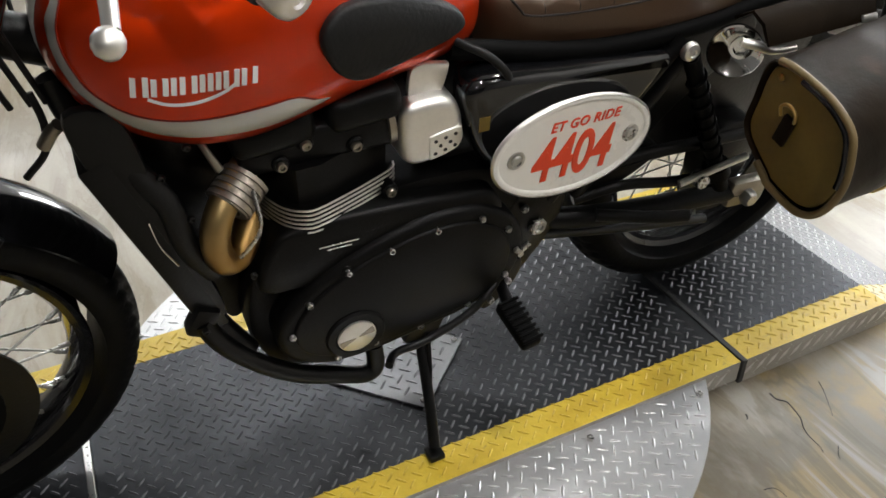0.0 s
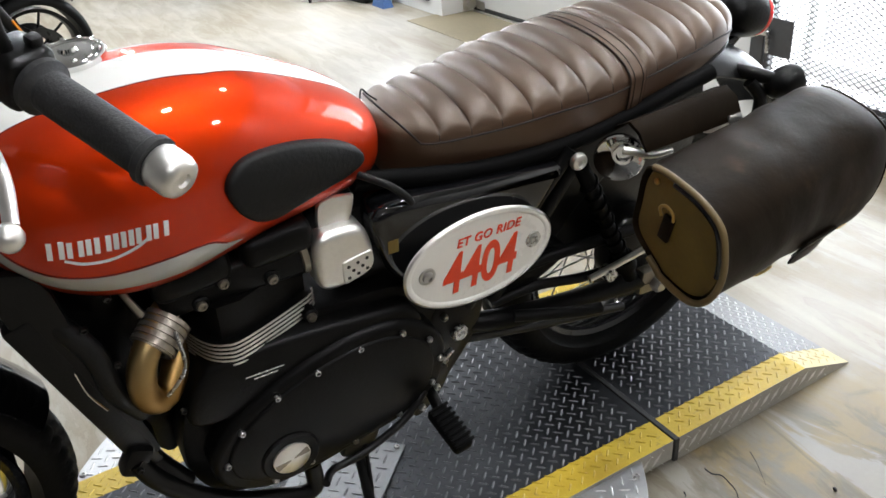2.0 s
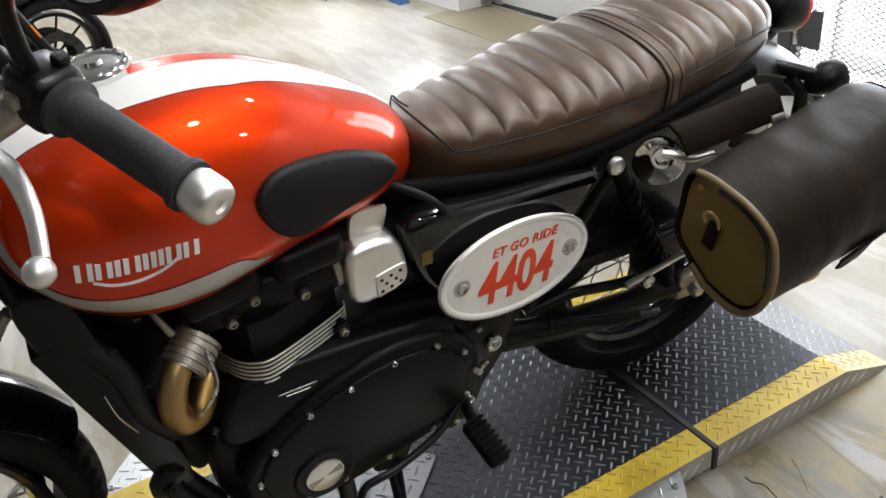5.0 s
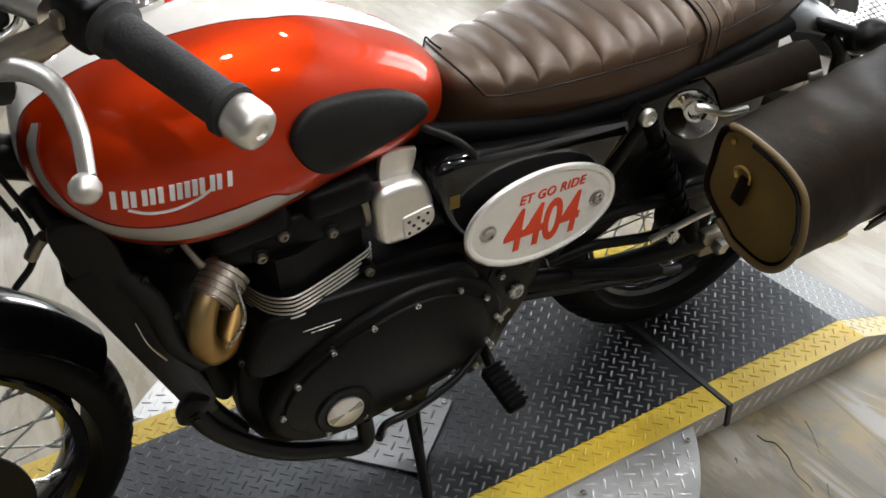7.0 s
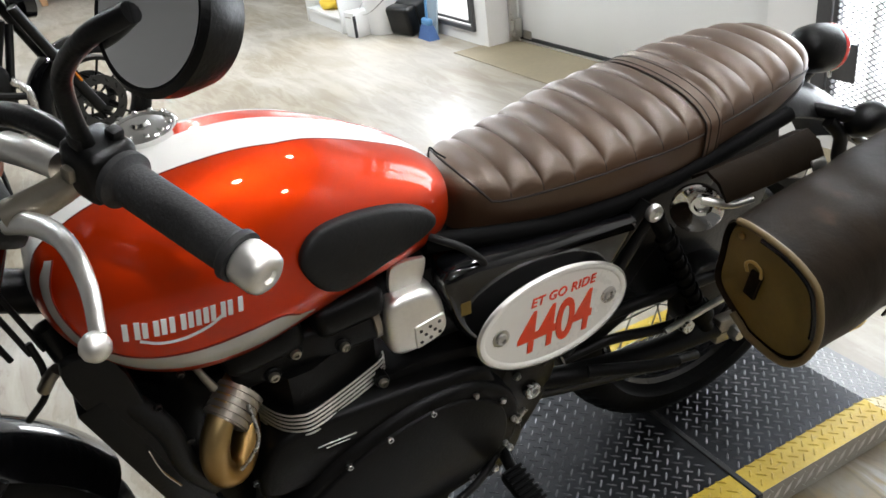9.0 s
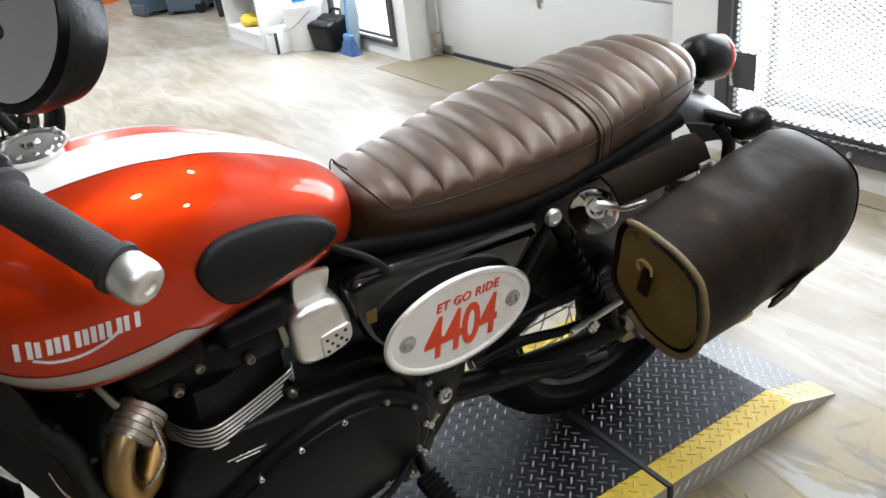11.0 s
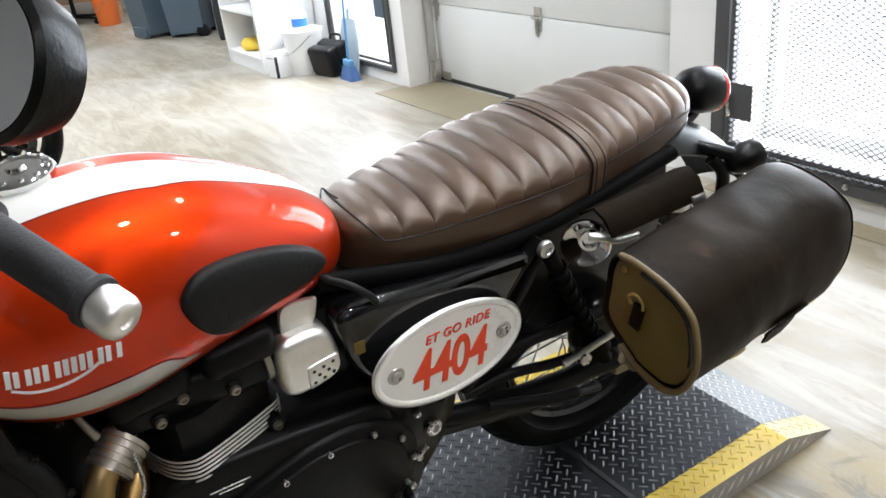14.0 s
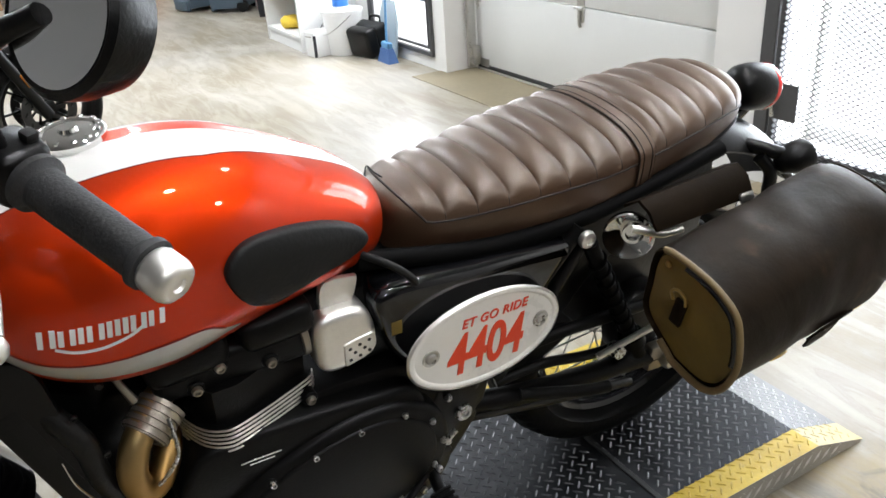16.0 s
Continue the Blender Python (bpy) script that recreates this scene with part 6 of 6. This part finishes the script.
tool = thing("tool_case", pose(2.57, 5.20, 0, 0, 0, 12), "black plastic tool case standing on the floor", "tool case")
part("shell", box(0.12, 0.28, 0.22, pose(0.0, 0, 0.115, 0, -12, 0), 0.03, 4), RUBBER, tool)
part("shell", box(0.10, 0.25, 0.20, pose(-0.10, -0.02, 0.105, 0, -12, 0), 0.03, 4), SATIN, tool)
part("handle", tube([(0.03, -0.06, 0.22), (0.04, -0.05, 0.255), (0.04, 0.05, 0.255), (0.03, 0.06, 0.22)], 0.010, 10, 4), SATIN, tool)
broom = thing("broom", pose(2.53, 4.90, 0) @ Matrix.Diagonal((0.78, 0.78, 0.78, 1)), "blue broom with long handle leaning on the wall", "broom")
part("bristles", rings([[(-0.05 + 0.012 * k, -0.11 + 0.02 * k, 0.06 * k), (0.05 - 0.012 * k, -0.11 + 0.02 * k, 0.06 * k), (0.05 - 0.012 * k, 0.11 - 0.02 * k, 0.06 * k), (-0.05 + 0.012 * k, 0.11 - 0.02 * k, 0.06 * k)] for k in range(3)]), BLUEBR, broom, "stiff blue bristles", 30)
part("head", box(0.05, 0.14, 0.06, pose(0, 0, 0.145), 0.015, 3), LIGHTBLUE, broom, "blue plastic head")
part("handle", tube([(0, 0, 0.16), (0.125, 0.09, 1.55)], 0.011, 14, 1), LIGHTBLUE, broom, "light blue handle")
dust = thing("dustpan", pose(2.60, 5.03, 0), "upright pale grey-blue dustpan beside the broom", "dustpan")
part("pan", rings([[(0.0, -0.10, 0.01), (0.02, -0.10, 0.01), (0.02, 0.10, 0.01), (0.0, 0.10, 0.01)], [(0.015, -0.13, 0.24), (0.03, -0.13, 0.24), (0.03, 0.13, 0.24), (0.015, 0.13, 0.24)], [(0.03, -0.09, 0.38), (0.04, -0.09, 0.38), (0.04, 0.09, 0.38), (0.03, 0.09, 0.38)]]), PALEBLUE, dust)
part("handle", tube([(0.035, 0, 0.36), (0.04, 0, 0.44)], 0.012, 12, 1), PALEBLUE, dust)


def wheelie_bin(m, mat, label, size=(0.42, 0.46, 0.95)):
    sx, sy, sz = size
    t = thing("waste_bin", m, label, "waste bin", "waste bins")
    part("body", rings([[(s * sx / 2 * q, -sy / 2 * q, z), (sx / 2 * q, -sy / 2 * q, z), (sx / 2 * q, sy / 2 * q, z), (s * sx / 2 * q, sy / 2 * q, z)] for s, q, z in ((-1, 0.78, 0.04), (-1, 0.80, 0.06), (-1, 1.0, sz - 0.04), (-1, 1.05, sz - 0.03), (-1, 1.05, sz))]), mat, t, "", 30)
    part("lid", box(sx * 1.08, sy * 1.08, 0.05, pose(0, 0, sz + 0.026), 0.02, 3), mat, t)
    for y in (-sy * 0.36, sy * 0.36):
        part("wheel", lathe([(0.05, -0.02), (0.06, -0.015), (0.06, 0.015), (0.05, 0.02)], pose(sx * 0.36, y, 0.06, 90, 0, 0), 20), RUBBER, t)
    part("foot_rail", box(0.05, sy * 0.6, 0.10, pose(-sx * 0.40, 0, 0.06), 0.01), mat, t)
    return t


wheelie_bin(pose(2.18, 8.50, 0, 0, 0, 12), GREYBIN, "tall blue-grey plastic waste bin with open lid")
wheelie_bin(pose(2.44, 8.12, 0, 0, 0, -38), GREYBIN, "blue-grey plastic waste bin beside the shelf wall")
blue = thing("recycling_crate", pose(2.18, 8.50, 1.003), "light blue plastic crate on the waste bin", "crate")
part("body", box(0.30, 0.34, 0.28, pose(0, 0, 0.141), 0.03, 3), LIGHTBLUE, blue)
part("rim", box(0.33, 0.37, 0.03, pose(0, 0, 0.29), 0.01), LIGHTBLUE, blue)
pot("orange_bucket", pose(2.02, 9.98, 0), 0.12, 0.14, 0.30, ORANGE, "orange plastic bucket on the floor", "bucket")
heap("coat", pose(2.54, 7.46, 0), (0.07, 0.09, 0.30), DARKCL, "dark coat heaped beside the bins", "clothes", 11)
heap("apron", pose(2.58, 7.66, 0), (0.05, 0.05, 0.28), REDCL, "dark red cloth hanging beside the bins", "cloth", 13)
box_t = thing("cardboard_box", pose(2.33, 8.46, 0, 0, 0, 30), "brown cardboard box between the bins", "box")
part("carton", box(0.10, 0.08, 0.40, pose(0, 0, 0.20), 0.004, 1), CARD, box_t)
part("tape", box(0.03, 0.081, 0.003, pose(0, 0, 0.4022), 0.0005, 1), DARKCL, box_t, "dark tape")
chair = thing("office_chair", pose(1.74, 10.45, 0, 0, 0, 20), "black office chair on a star base with castors", "chair")
for k in range(5):
    a = 2 * math.pi * k / 5
    part("base_arm", tube([(0, 0, 0.10), (0.30 * math.cos(a), 0.30 * math.sin(a), 0.07)], (0.022, 0.014), 10, 1), SATIN, chair)
    part("castor", lathe([(0.02, -0.02), (0.03, -0.012), (0.03, 0.012), (0.02, 0.02)], pose(0.30 * math.cos(a), 0.30 * math.sin(a), 0.03, 90, 0, 0), 16), RUBBER, chair)
part("column", tube([(0, 0, 0.10), (0, 0, 0.46)], 0.025, 14, 1), SATIN, chair)
part("seat", box(0.48, 0.48, 0.09, pose(0, 0, 0.50), 0.035, 4), DARKCL, chair)
part("backrest", box(0.07, 0.44, 0.50, pose(0.24, 0, 0.85, 0, 8, 0), 0.03, 4), DARKCL, chair)
bench = thing("work_bench", pose(1.35, 10.75, 0), "wooden work bench with dark clutter at the far wall", "bench")
part("bench_top", box(1.9, 0.6, 0.05, pose(0, 0, 0.88), 0.004, 1), WOOD, bench)
for x_ in (-0.9, 0.9):
    for y_ in (-0.25, 0.25):
        part("leg", box(0.07, 0.07, 0.855, pose(x_, y_, 0.4275), 0.004, 1), WOOD, bench)
part("shelf_board", box(1.8, 0.5, 0.03, pose(0, 0, 0.25), 0.004, 1), WOOD, bench)

# ---- a second motorcycle parked behind
other = thing("motorcycle", pose(0.352, 4.20, 0, -5, 0, 198) @ Matrix.Diagonal((0.9, 0.9, 0.9, 1)), "dark motorcycle parked on the workshop floor", "motorcycle")
om = pose(0, 0, 0.31, 90, 0, 0)
ow = part("front_wheel", lathe([(0.03, -0.05), (0.05, -0.04), (0.05, 0.04), (0.03, 0.05)], om, 28), SATIN, other, "black cast wheel")
part("tyre", lathe([(0.232 + 0.040 + 0.042 * math.cos(a), 0.056 * math.sin(a)) for a in (-2.0 + 4.0 * k / 16 for k in range(17))], om, 72, closed=True), TYRE, ow)
part("rim", lathe([(0.235, -0.04), (0.215, -0.03), (0.210, 0), (0.215, 0.03), (0.235, 0.04), (0.225, 0.0)], om, 64, closed=True), SATIN, ow)
for k in range(10):
    a = 2 * math.pi * k / 10
    part("spoke", tube([om @ Vector((0.04 * math.cos(a + 0.2), 0.04 * math.sin(a + 0.2), 0.02)), om @ Vector((0.214 * math.cos(a), 0.214 * math.sin(a), 0.0))], 0.007, 8, 1), SATIN, ow)
dm = bmesh.new()
for s in (-0.065, 0.065):
    lathe([(0.145, s - 0.002), (0.145, s + 0.002), (0.095, s + 0.002), (0.095, s - 0.002)], om, 48, dm, closed=True)
part("brake_disc", dm, DARKSTEEL, ow, "dark steel brake disc")
for k in range(12):
    a = 2 * math.pi * k / 12
    part("disc_slot", box(0.012, 0.028, 0.137, om @ Matrix.Rotation(a, 4, "Z") @ pose(0.12, 0, 0, 0, 0, 35), 0.002, 1), SATIN, ow)
for s in (-0.095, 0.095):
    part("fork_leg", tube([(0.02, s, 0.29), (0.18, s, 0.62), (0.30, s, 0.88)], (0.030, 0.026), 14, 3), SATIN, other)
part("mudguard", rings([[(r * math.cos(a), y, 0.31 + r * math.sin(a)) for r, y in ((0.33, -0.065), (0.352, -0.03), (0.352, 0.03), (0.33, 0.065), (0.325, 0.06), (0.346, 0.0), (0.325, -0.06))] for a in (radians(20 + 6 * k) for k in range(20))]), BLACK, other, "gloss black mudguard")
part("reflector", box(0.012, 0.018, 0.075, pose(0.105, 0.128, 0.50, 0, 24, 0), 0.004), AMBER, other, "amber reflector")
part("headlamp", lathe([(0.03, -0.10), (0.085, -0.05), (0.09, 0.0), (0, 0.02)], pose(0.18, 0, 0.88, 0, -90, 0), 28), BLACK, other)
part("fuel_tank", lump(0.26, 0.14, 0.13, 3, 0.08), BLACK, other, "black tank").location = (0.62, 0, 0.72)
part("engine", box(0.42, 0.30, 0.36, pose(0.62, 0, 0.46), 0.05, 4), ENGINE, other)
part("down_tube", tube([(0.32, 0.05, 0.80), (0.42, 0.09, 0.5), (0.48, 0.11, 0.26)], 0.02, 12, 4), SATIN, other)
part("down_tube", tube([(0.32, -0.05, 0.80), (0.42, -0.09, 0.5), (0.48, -0.11, 0.26)], 0.02, 12, 4), SATIN, other)
part("exhaust_header", tube([(0.42, 0.12, 0.56), (0.36, 0.14, 0.48), (0.40, 0.15, 0.30), (0.60, 0.16, 0.24)], 0.022, 14, 5), STEEL, other)
part("seat", box(0.6, 0.22, 0.09, pose(1.12, 0, 0.76), 0.035, 4), DARKCL, other)
part("handlebar", tube([(0.34, -0.36, 0.98), (0.30, -0.12, 1.02), (0.30, 0.12, 1.02), (0.34, 0.36, 0.98)], 0.012, 12, 4), SATIN, other)
orw = part("rear_wheel", lathe([(0.232 + 0.040 + 0.046 * math.cos(a), 0.075 * math.sin(a)) for a in (-2.0 + 4.0 * k / 16 for k in range(17))], pose(1.42, 0, 0.31, 90, 0, 0), 64, closed=True), TYRE, other)
part("rim", lathe([(0.235, -0.05), (0.06, -0.03), (0.06, 0.03), (0.235, 0.05)], pose(1.42, 0, 0.31, 90, 0, 0), 48), SATIN, orw)
part("side_stand", tube([(0.60, 0.12, 0.25), (0.62, 0.22, 0.02)], 0.012, 10, 1), SATIN, other)

# ---- grit on the floor
rng = random.Random(9)
for k in range(26):
    gx, gy = 1.15 + rng.random() * 1.35, 0.2 + rng.random() * 1.2
    if gx < 1.68 and gy > 0.74:
        continue
    r = 0.0018 + rng.random() * 0.0022
    ob = part("grit", lump(r, r * 1.2, r * 0.8, k, 0.5), DARKCL, None, "", 60)
    ob.location = (gx, gy, 0.0)
    tagged(ob, "tiny dark crumb of dirt on the vinyl floor", "dirt", "crumbs of dirt")
